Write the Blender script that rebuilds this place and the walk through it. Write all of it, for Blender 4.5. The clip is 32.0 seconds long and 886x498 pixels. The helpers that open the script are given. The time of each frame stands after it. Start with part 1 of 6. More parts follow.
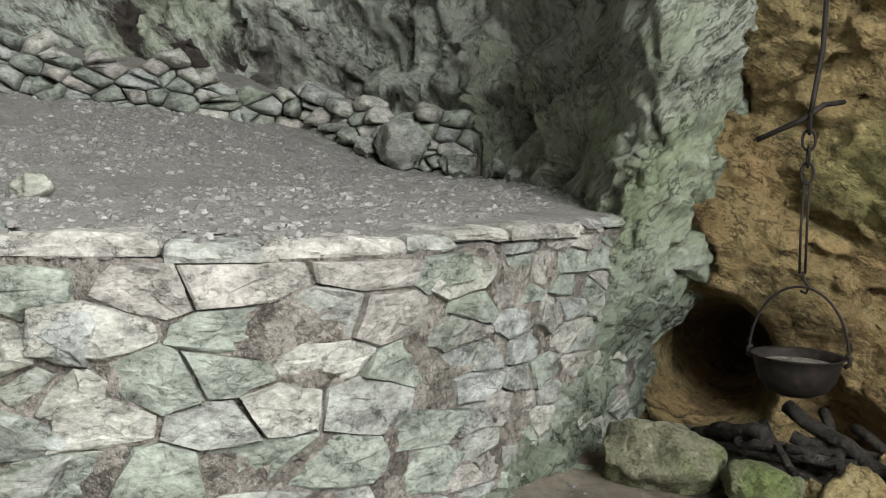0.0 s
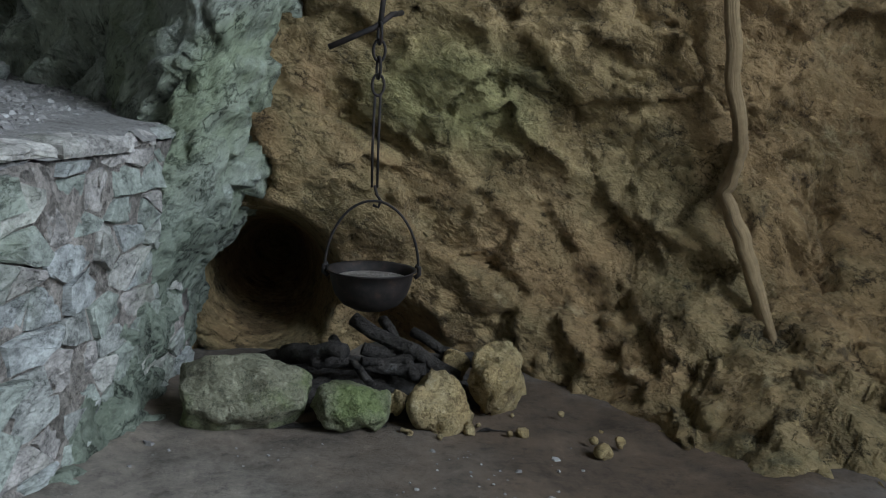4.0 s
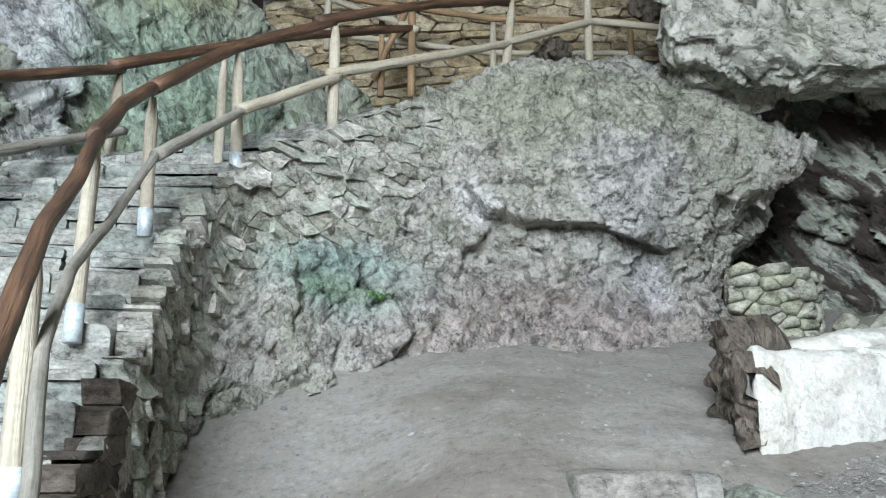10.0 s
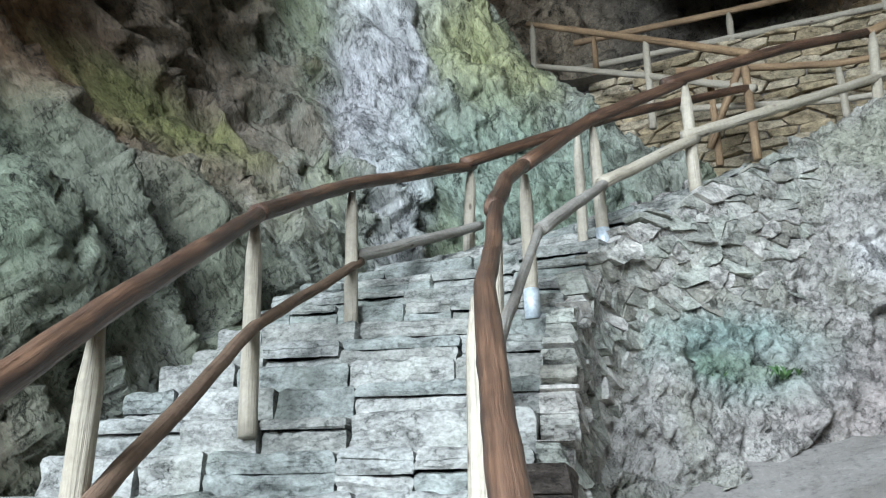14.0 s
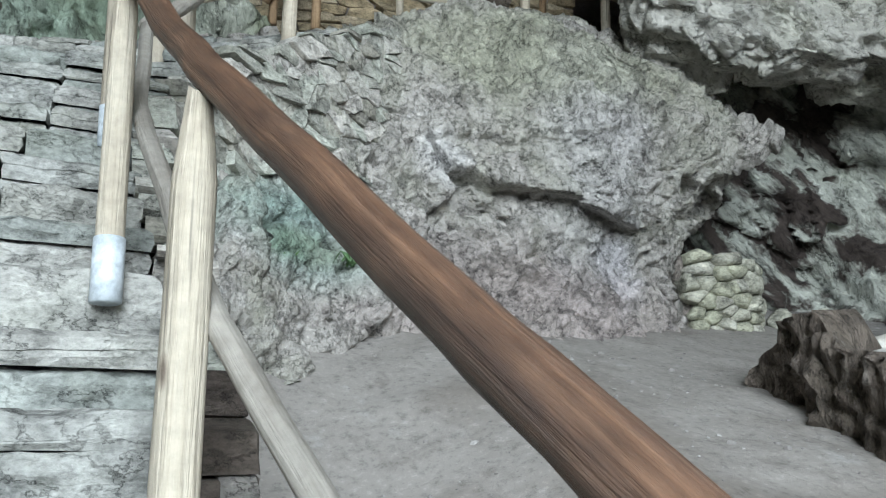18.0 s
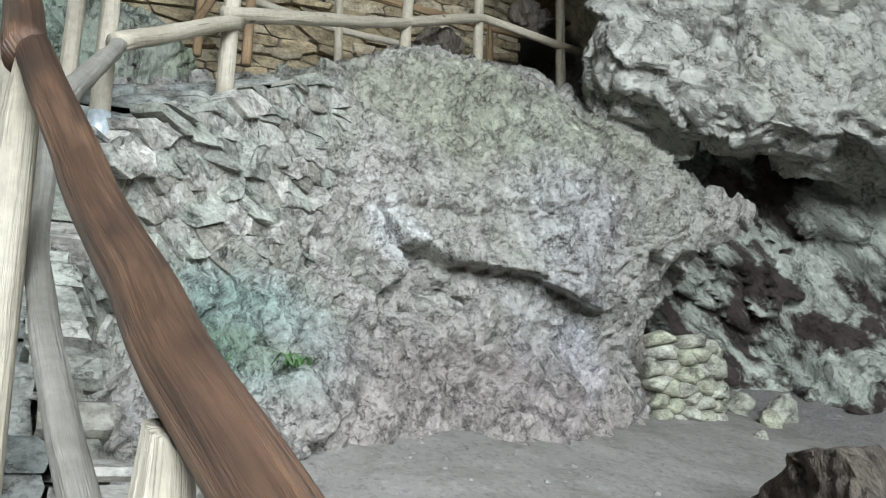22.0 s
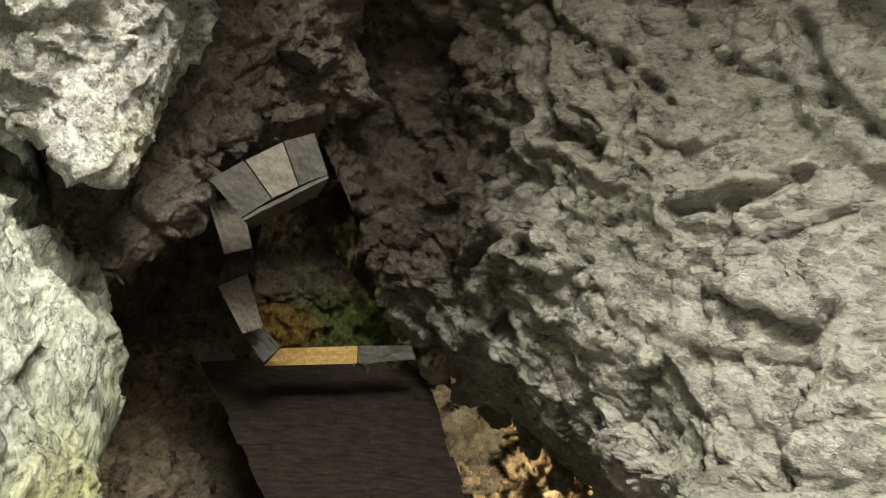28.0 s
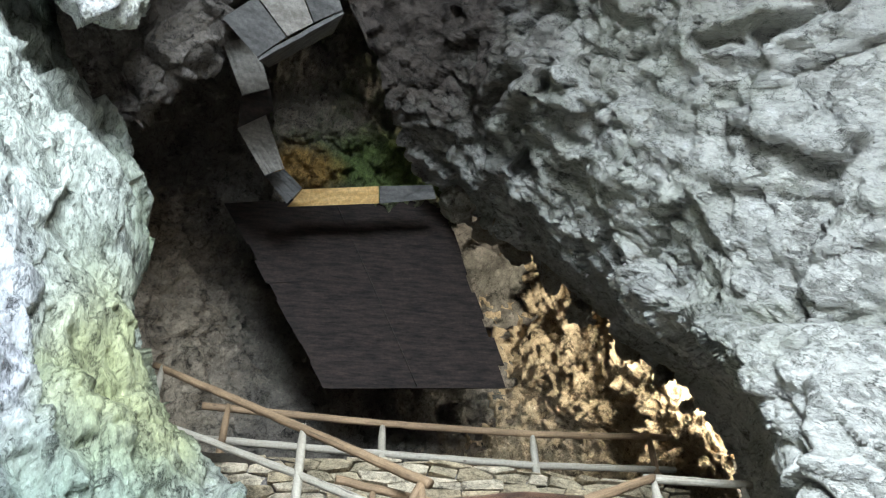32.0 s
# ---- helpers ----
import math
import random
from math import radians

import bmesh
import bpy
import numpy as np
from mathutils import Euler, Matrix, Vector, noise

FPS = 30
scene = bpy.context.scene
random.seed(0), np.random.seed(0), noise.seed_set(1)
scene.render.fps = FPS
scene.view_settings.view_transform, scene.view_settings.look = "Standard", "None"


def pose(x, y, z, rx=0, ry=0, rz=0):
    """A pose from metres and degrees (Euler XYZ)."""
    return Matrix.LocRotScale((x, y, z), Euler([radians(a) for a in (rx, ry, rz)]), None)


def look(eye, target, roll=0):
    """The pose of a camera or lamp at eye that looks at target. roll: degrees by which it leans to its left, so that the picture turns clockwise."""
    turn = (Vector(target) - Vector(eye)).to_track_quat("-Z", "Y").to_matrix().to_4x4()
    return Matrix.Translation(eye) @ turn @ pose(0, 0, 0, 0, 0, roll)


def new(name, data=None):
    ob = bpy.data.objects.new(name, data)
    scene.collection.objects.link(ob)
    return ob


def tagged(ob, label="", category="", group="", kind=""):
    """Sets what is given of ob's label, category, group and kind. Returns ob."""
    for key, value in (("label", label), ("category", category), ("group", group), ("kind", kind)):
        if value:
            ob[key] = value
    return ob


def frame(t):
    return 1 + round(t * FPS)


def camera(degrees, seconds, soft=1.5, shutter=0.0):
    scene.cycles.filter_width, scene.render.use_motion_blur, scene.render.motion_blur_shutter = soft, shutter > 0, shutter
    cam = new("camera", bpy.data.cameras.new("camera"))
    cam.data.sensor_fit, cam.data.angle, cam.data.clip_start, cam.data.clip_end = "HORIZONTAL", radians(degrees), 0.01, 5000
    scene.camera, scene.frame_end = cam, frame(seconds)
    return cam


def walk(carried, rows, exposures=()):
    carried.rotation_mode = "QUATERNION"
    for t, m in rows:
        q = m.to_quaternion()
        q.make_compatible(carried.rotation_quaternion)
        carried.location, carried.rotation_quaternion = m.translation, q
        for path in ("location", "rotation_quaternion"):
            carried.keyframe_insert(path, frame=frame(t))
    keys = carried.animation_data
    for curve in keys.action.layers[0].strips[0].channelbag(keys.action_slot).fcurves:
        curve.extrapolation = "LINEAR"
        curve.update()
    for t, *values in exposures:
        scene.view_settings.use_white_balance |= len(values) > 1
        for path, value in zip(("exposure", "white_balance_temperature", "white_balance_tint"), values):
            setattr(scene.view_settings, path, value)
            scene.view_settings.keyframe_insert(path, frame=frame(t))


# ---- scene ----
cam = camera(55.4, 32.0, soft=1.1)
PATH = [
    (0, (1.159, 0.257, 1.369), (0.109, 1.953, 1.23), 1.2),
    (0.5, (1.034, 0.31, 1.346), (0.294, 2.16, 1.179), 2.1),
    (1, (1.005, 0.359, 1.344), (0.655, 2.318, 1.145), 3.0),
    (1.5, (1.041, 0.47, 1.357), (0.942, 2.453, 1.116), 2.9),
    (2, (1.045, 0.562, 1.351), (1.095, 2.541, 1.067), 2.9),
    (2.5, (0.988, 0.608, 1.351), (1.106, 2.579, 1.027), 2.9),
    (4.5, (0.371, 0.523, 1.413), (0.537, 2.489, 1.087), 2.8),
    (5, (0.234, 0.471, 1.447), (0.216, 2.444, 1.12), 2.1),
    (5.5, (0.118, 0.454, 1.477), (-0.316, 2.38, 1.159), 1.4),
    (6, (0.047, 0.42, 1.485), (-0.769, 2.224, 1.201), 0.8),
    (6.5, (0.005, 0.355, 1.502), (-1.129, 1.983, 1.252), 0.1),
    (7, (-0.05, 0.2, 1.512), (-1.418, 1.643, 1.301), 0.1),
    (7.5, (-0.082, -0.023, 1.525), (-1.588, 1.282, 1.348), -0.1),
    (8, (-0.081, -0.173, 1.567), (-1.732, 0.946, 1.431), -0.3),
    (8.5, (-0.044, -0.207, 1.614), (-1.876, 0.592, 1.562), -0.7),
    (9, (0.004, -0.226, 1.656), (-1.941, 0.232, 1.737), -0.6),
    (9.5, (0.007, -0.178, 1.661), (-1.959, 0.04, 1.952), 0.3),
    (10, (-0.026, -0.123, 1.662), (-1.974, -0.039, 2.111), 0.1),
    (10.5, (-0.05, -0.142, 1.675), (-1.969, -0.142, 2.237), -0.2),
    (11, (-0.052, -0.139, 1.677), (-1.945, -0.204, 2.319), -0.3),
    (11.5, (-0.08, -0.161, 1.657), (-1.955, -0.299, 2.341), -0.5),
    (12, (-0.088, -0.241, 1.639), (-1.936, -0.535, 2.344), -0.2),
    (12.5, (-0.071, -0.37, 1.623), (-1.876, -0.853, 2.337), -0.1),
    (13, (-0.13, -0.532, 1.609), (-1.911, -1.091, 2.326), -0.0),
    (13.5, (-0.269, -0.639, 1.605), (-2.042, -1.224, 2.319), 0.1),
    (14, (-0.523, -0.748, 1.596), (-2.303, -1.344, 2.285), 0.2),
    (14.5, (-0.646, -0.901, 1.576), (-2.446, -1.502, 2.208), 0.3),
    (16.5, (-1.267, -1.558, 1.625), (-3.21, -1.726, 2.064), 0.6),
    (17, (-1.374, -1.655, 1.738), (-3.328, -1.685, 2.161), 0.8),
    (17.5, (-1.419, -1.607, 1.808), (-3.348, -1.277, 2.219), 0.6),
    (18, (-1.542, -1.55, 1.814), (-3.392, -0.902, 2.212), 0.9),
    (18.5, (-1.68, -1.475, 1.931), (-3.476, -0.689, 2.326), 1.4),
    (19, (-1.739, -1.503, 1.985), (-3.514, -0.67, 2.381), 1.4),
    (19.5, (-1.854, -1.604, 1.977), (-3.62, -0.755, 2.375), 1.4),
    (20, (-1.979, -1.684, 2.088), (-3.745, -0.835, 2.487), 1.5),
    (20.5, (-2.045, -1.668, 2.16), (-3.811, -0.819, 2.562), 1.5),
    (21, (-2.195, -1.615, 2.222), (-3.961, -0.768, 2.628), 1.5),
    (21.5, (-2.273, -1.591, 2.37), (-4.036, -0.745, 2.79), 1.5),
    (22, (-2.302, -1.606, 2.406), (-4.059, -0.763, 2.853), 1.5),
    (22.5, (-2.386, -1.714, 2.434), (-4.133, -0.872, 2.922), 1.5),
    (23, (-2.501, -1.817, 2.573), (-4.239, -0.978, 3.096), 1.5),
    (23.5, (-2.581, -1.866, 2.604), (-4.321, -1.038, 3.139), 1.4),
    (24, (-2.725, -1.882, 2.674), (-4.472, -1.068, 3.208), 1.5),
    (24.5, (-2.767, -1.867, 2.815), (-4.524, -1.075, 3.35), 1.4),
    (26.5, (-2.597, -1.856, 2.909), (-4.177, -1.329, 4.016), -1.3),
    (27, (-2.600, -1.870, 2.960), (-4.018, -1.399, 4.290), -1.7),
    (27.5, (-2.600, -1.870, 2.960), (-3.834, -1.464, 4.481), -2.4),
    (28, (-2.600, -1.870, 2.960), (-3.655, -1.513, 4.621), -3.4),
    (28.5, (-2.600, -1.870, 2.960), (-3.503, -1.547, 4.715), -4.7),
    (29, (-2.600, -1.870, 2.960), (-3.412, -1.570, 4.763), -5.3),
    (29.5, (-2.600, -1.870, 2.960), (-3.374, -1.582, 4.781), -5.4),
    (30, (-2.600, -1.870, 2.960), (-3.374, -1.587, 4.782), -5.2),
    (30.5, (-2.600, -1.870, 2.960), (-3.396, -1.588, 4.773), -4.7),
    (31, (-2.600, -1.870, 2.960), (-3.537, -1.561, 4.699), -3.5),
    (31.5, (-2.600, -1.870, 2.960), (-3.751, -1.523, 4.558), -2.4),
    (32, (-2.600, -1.870, 2.960), (-3.953, -1.489, 4.383), -1.8),
]
walk(cam, [(t, look(eye, target, roll)) for t, eye, target, roll in PATH],
     exposures=[(0, -0.05, 6700, 10), (1, -0.1, 6600, 10), (2, -0.72, 6500, 10), (2.5, -0.72, 6300, 10), (4.5, -0.6, 5200, 10), (5, -0.5, 4900, 10), (6, -0.02, 5000, 10), (7, -0.26, 5500, 10), (8, -0.28, 5800, 10), (9, -0.05, 6000, 10), (10, 0.12, 6050, 10),
                (11.5, 0.22, 6150, 10), (13, 0.35, 6000, 10), (14, 0.2, 5800, 10), (16.5, 0.0, 5800, 10), (19, 0.02, 6100, 10), (22, 0.2, 6100, 10), (24.5, 0.27, 6000, 10), (26.5, 0.8, 7600, 10), (28, 0.75, 7700, 10), (29, 0.65, 7000, 10), (30.5, 0.7, 6400, 10), (32, 1.05, 5700, 10)])

# ---- world and light ----
world = bpy.data.worlds.new("sky")
scene.world = world
world.use_nodes = True
wn = world.node_tree
sky = wn.nodes.new("ShaderNodeTexSky")
sky.sky_type, sky.sun_disc = "NISHITA", False
sky.sun_elevation, sky.sun_rotation = radians(48), radians(100)
wn.links.new(sky.outputs[0], wn.nodes["Background"].inputs[0])
wn.nodes["Background"].inputs[1].default_value = 0.15
sun = new("sun", bpy.data.lights.new("sun", "SUN"))
sun.data.energy, sun.data.angle, sun.data.color = 3.0, radians(0.5), (1.0, 0.95, 0.86)
sun.matrix_world = look((-30, 8, 40), (-11, 5, 5))
mouth = new("cave_mouth_daylight", bpy.data.lights.new("cave_mouth_daylight", "AREA"))
mouth.data.shape, mouth.data.size, mouth.data.size_y = "RECTANGLE", 9, 7
mouth.data.energy, mouth.data.color = 6500, (0.92, 0.98, 0.99)
mouth.matrix_world = look((9.8, -2.6, 7.8), (-4, 1.2, 3.2))

# added warm lamp behind the hanging rock, standing in for sun on the gap
gap_stand_in = new("gap_daylight_stand_in", bpy.data.lights.new("gap_daylight_stand_in", "AREA"))
gap_stand_in.data.shape, gap_stand_in.data.size, gap_stand_in.data.size_y = "RECTANGLE", 1.6, 1.2
gap_stand_in.data.energy, gap_stand_in.data.color = 560, (1.0, 0.9, 0.7)
gap_stand_in.matrix_world = look((-10.8, 5.0, 11.0), (-14.1, 4.2, 11.1))


# ---- materials ----
def material(name, build):
    m = bpy.data.materials.new(name)
    m.use_nodes = True
    t = m.node_tree
    build(t, t.nodes["Principled BSDF"])
    return m


def node(t, kind, **inputs):
    n = t.nodes.new(kind)
    for key, value in inputs.items():
        n.inputs[key.replace("_", " ")].default_value = value
    return n


def ramp(t, source, *stops):
    r = t.nodes.new("ShaderNodeValToRGB")
    e = r.color_ramp.elements
    while len(e) < len(stops):
        e.new(0.5)
    for k, (at, c) in zip(e, stops):
        k.position, k.color = at, (*c, 1) if len(c) == 3 else c
    t.links.new(source, r.inputs[0])
    return r.outputs[0]


def mix(t, a, b, factor, mode="MIX"):
    m = t.nodes.new("ShaderNodeMixRGB")
    m.blend_type = mode
    for slot, v in ((0, factor), (1, a), (2, b)):
        if isinstance(v, (int, float)):
            m.inputs[slot].default_value = v
        elif isinstance(v, tuple):
            m.inputs[slot].default_value = (*v, 1)
        else:
            t.links.new(v, m.inputs[slot])
    return m.outputs[0]


def noise_at(t, coord, scale, detail=6, rough=0.6, stretch=None):
    n = node(t, "ShaderNodeTexNoise", Scale=scale, Detail=detail, Roughness=rough)
    if stretch:
        mp = t.nodes.new("ShaderNodeMapping")
        mp.inputs["Scale"].default_value = stretch
        t.links.new(coord, mp.inputs[0])
        coord = mp.outputs[0]
    t.links.new(coord, n.inputs["Vector"])
    return n.outputs["Fac"]


def place_of(t):
    return t.nodes.new("ShaderNodeNewGeometry").outputs["Position"]


def zone(t, p, centre, radius, fade=0.35, ragged=0.5):
    """A patch of colour with a ragged edge: 1 inside an ellipsoid, 0 outside."""
    sub = t.nodes.new("ShaderNodeVectorMath")
    sub.operation = "SUBTRACT"
    t.links.new(p, sub.inputs[0])
    sub.inputs[1].default_value = centre
    div = t.nodes.new("ShaderNodeVectorMath")
    div.operation = "DIVIDE"
    t.links.new(sub.outputs[0], div.inputs[0])
    div.inputs[1].default_value = radius
    size = t.nodes.new("ShaderNodeVectorMath")
    size.operation = "LENGTH"
    t.links.new(div.outputs[0], size.inputs[0])
    add = t.nodes.new("ShaderNodeMath")
    add.operation = "MULTIPLY_ADD"
    t.links.new(noise_at(t, p, 1.6, 7, 0.65), add.inputs[0])
    add.inputs[1].default_value = 2 * ragged
    t.links.new(size.outputs["Value"], add.inputs[2])
    return ramp(t, scaled(t, add.outputs[0], 0.5), (max(0.0, (1 - fade + ragged) / 2), (1, 1, 1)), (min(1.0, (1 + fade + ragged) / 2), (0, 0, 0)))


def scaled(t, value, k):
    m = t.nodes.new("ShaderNodeMath")
    m.operation = "MULTIPLY"
    t.links.new(value, m.inputs[0])
    m.inputs[1].default_value = k
    return m.outputs[0]


def facet(t, q, scale):
    """Broken planes: each cell slopes its own way. Gives height and a random tone a cell."""
    v = node(t, "ShaderNodeTexVoronoi", Scale=scale)
    t.links.new(q, v.inputs["Vector"])
    gap = t.nodes.new("ShaderNodeVectorMath")
    gap.operation = "SUBTRACT"
    t.links.new(q, gap.inputs[0])
    t.links.new(v.outputs["Position"], gap.inputs[1])
    lean = t.nodes.new("ShaderNodeVectorMath")
    lean.operation = "SUBTRACT"
    t.links.new(v.outputs["Color"], lean.inputs[0])
    lean.inputs[1].default_value = (0.5, 0.5, 0.5)
    dot = t.nodes.new("ShaderNodeVectorMath")
    dot.operation = "DOT_PRODUCT"
    t.links.new(gap.outputs[0], dot.inputs[0])
    t.links.new(lean.outputs[0], dot.inputs[1])
    return scaled(t, dot.outputs["Value"], scale), v.outputs["Color"]


def total(t, *pairs):
    """Weighted sum of heights."""
    out = None
    for value, weight in pairs:
        m = t.nodes.new("ShaderNodeMath")
        m.operation = "MULTIPLY_ADD"
        t.links.new(value, m.inputs[0])
        m.inputs[1].default_value = weight
        if out is not None:
            t.links.new(out, m.inputs[2])
        else:
            m.inputs[2].default_value = 0.0
        out = m.outputs[0]
    return out


def warp_small(t, q, noise_colour, amount):
    m = t.nodes.new("ShaderNodeVectorMath")
    m.operation = "MULTIPLY_ADD"
    t.links.new(noise_colour, m.inputs[0])
    m.inputs[1].default_value = (amount,) * 3
    t.links.new(q, m.inputs[2])
    return m.outputs[0]


def along_bed(t, p, direction, k):
    """Coordinates drawn out k times along the bedding direction."""
    d = tuple(Vector(direction).normalized())
    dot = t.nodes.new("ShaderNodeVectorMath")
    dot.operation = "DOT_PRODUCT"
    t.links.new(p, dot.inputs[0])
    dot.inputs[1].default_value = d
    line = t.nodes.new("ShaderNodeVectorMath")
    line.operation = "SCALE"
    line.inputs[0].default_value = d
    t.links.new(scaled(t, dot.outputs["Value"], 1 - 1 / k), line.inputs["Scale"])
    sub = t.nodes.new("ShaderNodeVectorMath")
    sub.operation = "SUBTRACT"
    t.links.new(p, sub.inputs[0])
    t.links.new(line.outputs[0], sub.inputs[1])
    return sub.outputs[0]


def rocky(base, pale, dark, tint, tint_amount=0.5, scale=1.0, bump=0.6, rough=0.9, zones=(), bed=None, streaks=None, cracks=0.9, grit=0.7, facets=1.0):
    """Weathered limestone: pale crusts, dark seams, lichen tint, gritty relief. zones: (centre, radii, colour,
    strength) patches, some standing in for light or shade.
    """
    def build(t, b):
        p = place_of(t)
        q = p
        if bed:
            q = along_bed(t, p, *bed)
        big = noise_at(t, q, 0.9 * scale, 6, 0.65)
        mid = noise_at(t, q, 4.5 * scale, 10, 0.72)
        fine = noise_at(t, q, 26 * scale, 8, 0.75)
        rn = node(t, "ShaderNodeTexNoise", Scale=1.7 * scale, Detail=9.0, Roughness=0.62, Distortion=0.6)
        rn.noise_type = "RIDGED_MULTIFRACTAL"
        t.links.new(q, rn.inputs["Vector"])
        ridge = rn.outputs["Fac"]
        c = ramp(t, mid, (0.34, dark), (0.45, base), (0.58, base), (0.70, pale))
        c = mix(t, c, tint, ramp(t, big, (0.46, (0, 0, 0)), (0.6, (tint_amount,) * 3)))
        for centre, radii, colour, strength in zones:
            z = zone(t, p, centre, radii)
            own = mix(t, colour, ramp(t, mid, (0.34, (0.45,) * 3), (0.5, (1, 1, 1)), (0.7, (1.5,) * 3)), 1.0, "MULTIPLY")
            c = mix(t, c, own, mix(t, z, (strength,) * 3, 1.0, "MULTIPLY"))
        if streaks:
            centre, radii, colour, often = streaks
            bands = ramp(t, noise_at(t, q, 1.5, 7, 0.6), (often - 0.03, (1, 1, 1)), (often + 0.03, (0, 0, 0)))
            c = mix(t, c, colour, mix(t, zone(t, p, centre, radii), bands, 1.0, "MULTIPLY"))
        c = mix(t, c, ramp(t, fine, (0.36, (0.3,) * 3), (0.47, (1.0,) * 3), (0.56, (1.05,) * 3), (0.66, (1.7,) * 3)), grit, "MULTIPLY")
        v = node(t, "ShaderNodeTexVoronoi", Scale=2.6 * scale)
        v.feature = "DISTANCE_TO_EDGE"
        warp = t.nodes.new("ShaderNodeVectorMath")
        warp.operation = "MULTIPLY_ADD"
        n3 = node(t, "ShaderNodeTexNoise", Scale=1.8 * scale, Detail=8.0, Roughness=0.65)
        t.links.new(q, n3.inputs["Vector"])
        t.links.new(n3.outputs["Color"], warp.inputs[0])
        warp.inputs[1].default_value = (1.5, 1.5, 1.5)
        t.links.new(q, warp.inputs[2])
        t.links.new(warp.outputs[0], v.inputs["Vector"])
        crack = ramp(t, v.outputs["Distance"], (0.0, (0.12,) * 3), (0.03, (1, 1, 1)))
        some = ramp(t, mid, (0.4, (cracks,) * 3), (0.62, (0.1,) * 3))
        c = mix(t, c, crack, some, "MULTIPLY")
        t.links.new(c, b.inputs["Base Color"])
        b.inputs["Roughness"].default_value = rough
        b.inputs["Specular IOR Level"].default_value = 0.25
        wob = t.nodes.new("ShaderNodeVectorMath")
        wob.operation = "MULTIPLY_ADD"
        t.links.new(n3.outputs["Color"], wob.inputs[0])
        wob.inputs[1].default_value = (0.35 / scale,) * 3
        t.links.new(q, wob.inputs[2])
        f1, tone1 = facet(t, wob.outputs[0], 3.2 * scale)
        f2, tone2 = facet(t, wob.outputs[0], 10.0 * scale)
        h = total(t, (mid, 0.35), (ridge, 0.12), (fine, 0.16), (crack, 0.1), (f1, 2.6 * facets), (f2, 1.0 * facets))
        bp = node(t, "ShaderNodeBump", Strength=min(1.0, bump * 1.6), Distance=0.13)
        t.links.new(h, bp.inputs["Height"])
        t.links.new(bp.outputs[0], b.inputs["Normal"])
    return build


STAIR_BED, BACK_BED, HEARTH_BED, ROOF_BED = (-0.75, 0.0, -0.66), (0.1, 0.72, -0.7), (0.86, 0.0, -0.5), (0.35, 0.75, -0.55)
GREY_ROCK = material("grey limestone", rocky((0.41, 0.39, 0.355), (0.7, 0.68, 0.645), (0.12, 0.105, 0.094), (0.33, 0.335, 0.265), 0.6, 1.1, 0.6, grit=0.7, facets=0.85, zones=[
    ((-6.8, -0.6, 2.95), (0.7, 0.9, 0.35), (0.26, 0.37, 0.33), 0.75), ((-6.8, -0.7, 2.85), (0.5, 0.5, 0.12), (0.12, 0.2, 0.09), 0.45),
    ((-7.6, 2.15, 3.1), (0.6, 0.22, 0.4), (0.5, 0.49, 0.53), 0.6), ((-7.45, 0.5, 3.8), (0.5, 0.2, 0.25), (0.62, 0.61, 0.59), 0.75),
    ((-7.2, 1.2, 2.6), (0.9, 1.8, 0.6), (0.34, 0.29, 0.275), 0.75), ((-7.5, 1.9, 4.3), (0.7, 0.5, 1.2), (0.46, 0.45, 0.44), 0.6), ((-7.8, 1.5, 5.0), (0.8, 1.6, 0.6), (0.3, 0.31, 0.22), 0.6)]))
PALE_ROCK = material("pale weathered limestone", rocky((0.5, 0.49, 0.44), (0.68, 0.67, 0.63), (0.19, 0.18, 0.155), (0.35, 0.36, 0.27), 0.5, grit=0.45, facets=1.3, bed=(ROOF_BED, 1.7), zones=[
    # last three zones: brown roof recess, darkened for the shade up there
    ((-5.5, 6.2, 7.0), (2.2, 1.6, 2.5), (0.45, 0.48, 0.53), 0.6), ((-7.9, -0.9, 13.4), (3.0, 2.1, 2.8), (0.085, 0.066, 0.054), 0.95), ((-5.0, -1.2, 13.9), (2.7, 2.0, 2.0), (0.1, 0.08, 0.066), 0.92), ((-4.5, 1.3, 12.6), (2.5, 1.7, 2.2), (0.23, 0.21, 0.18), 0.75)]))
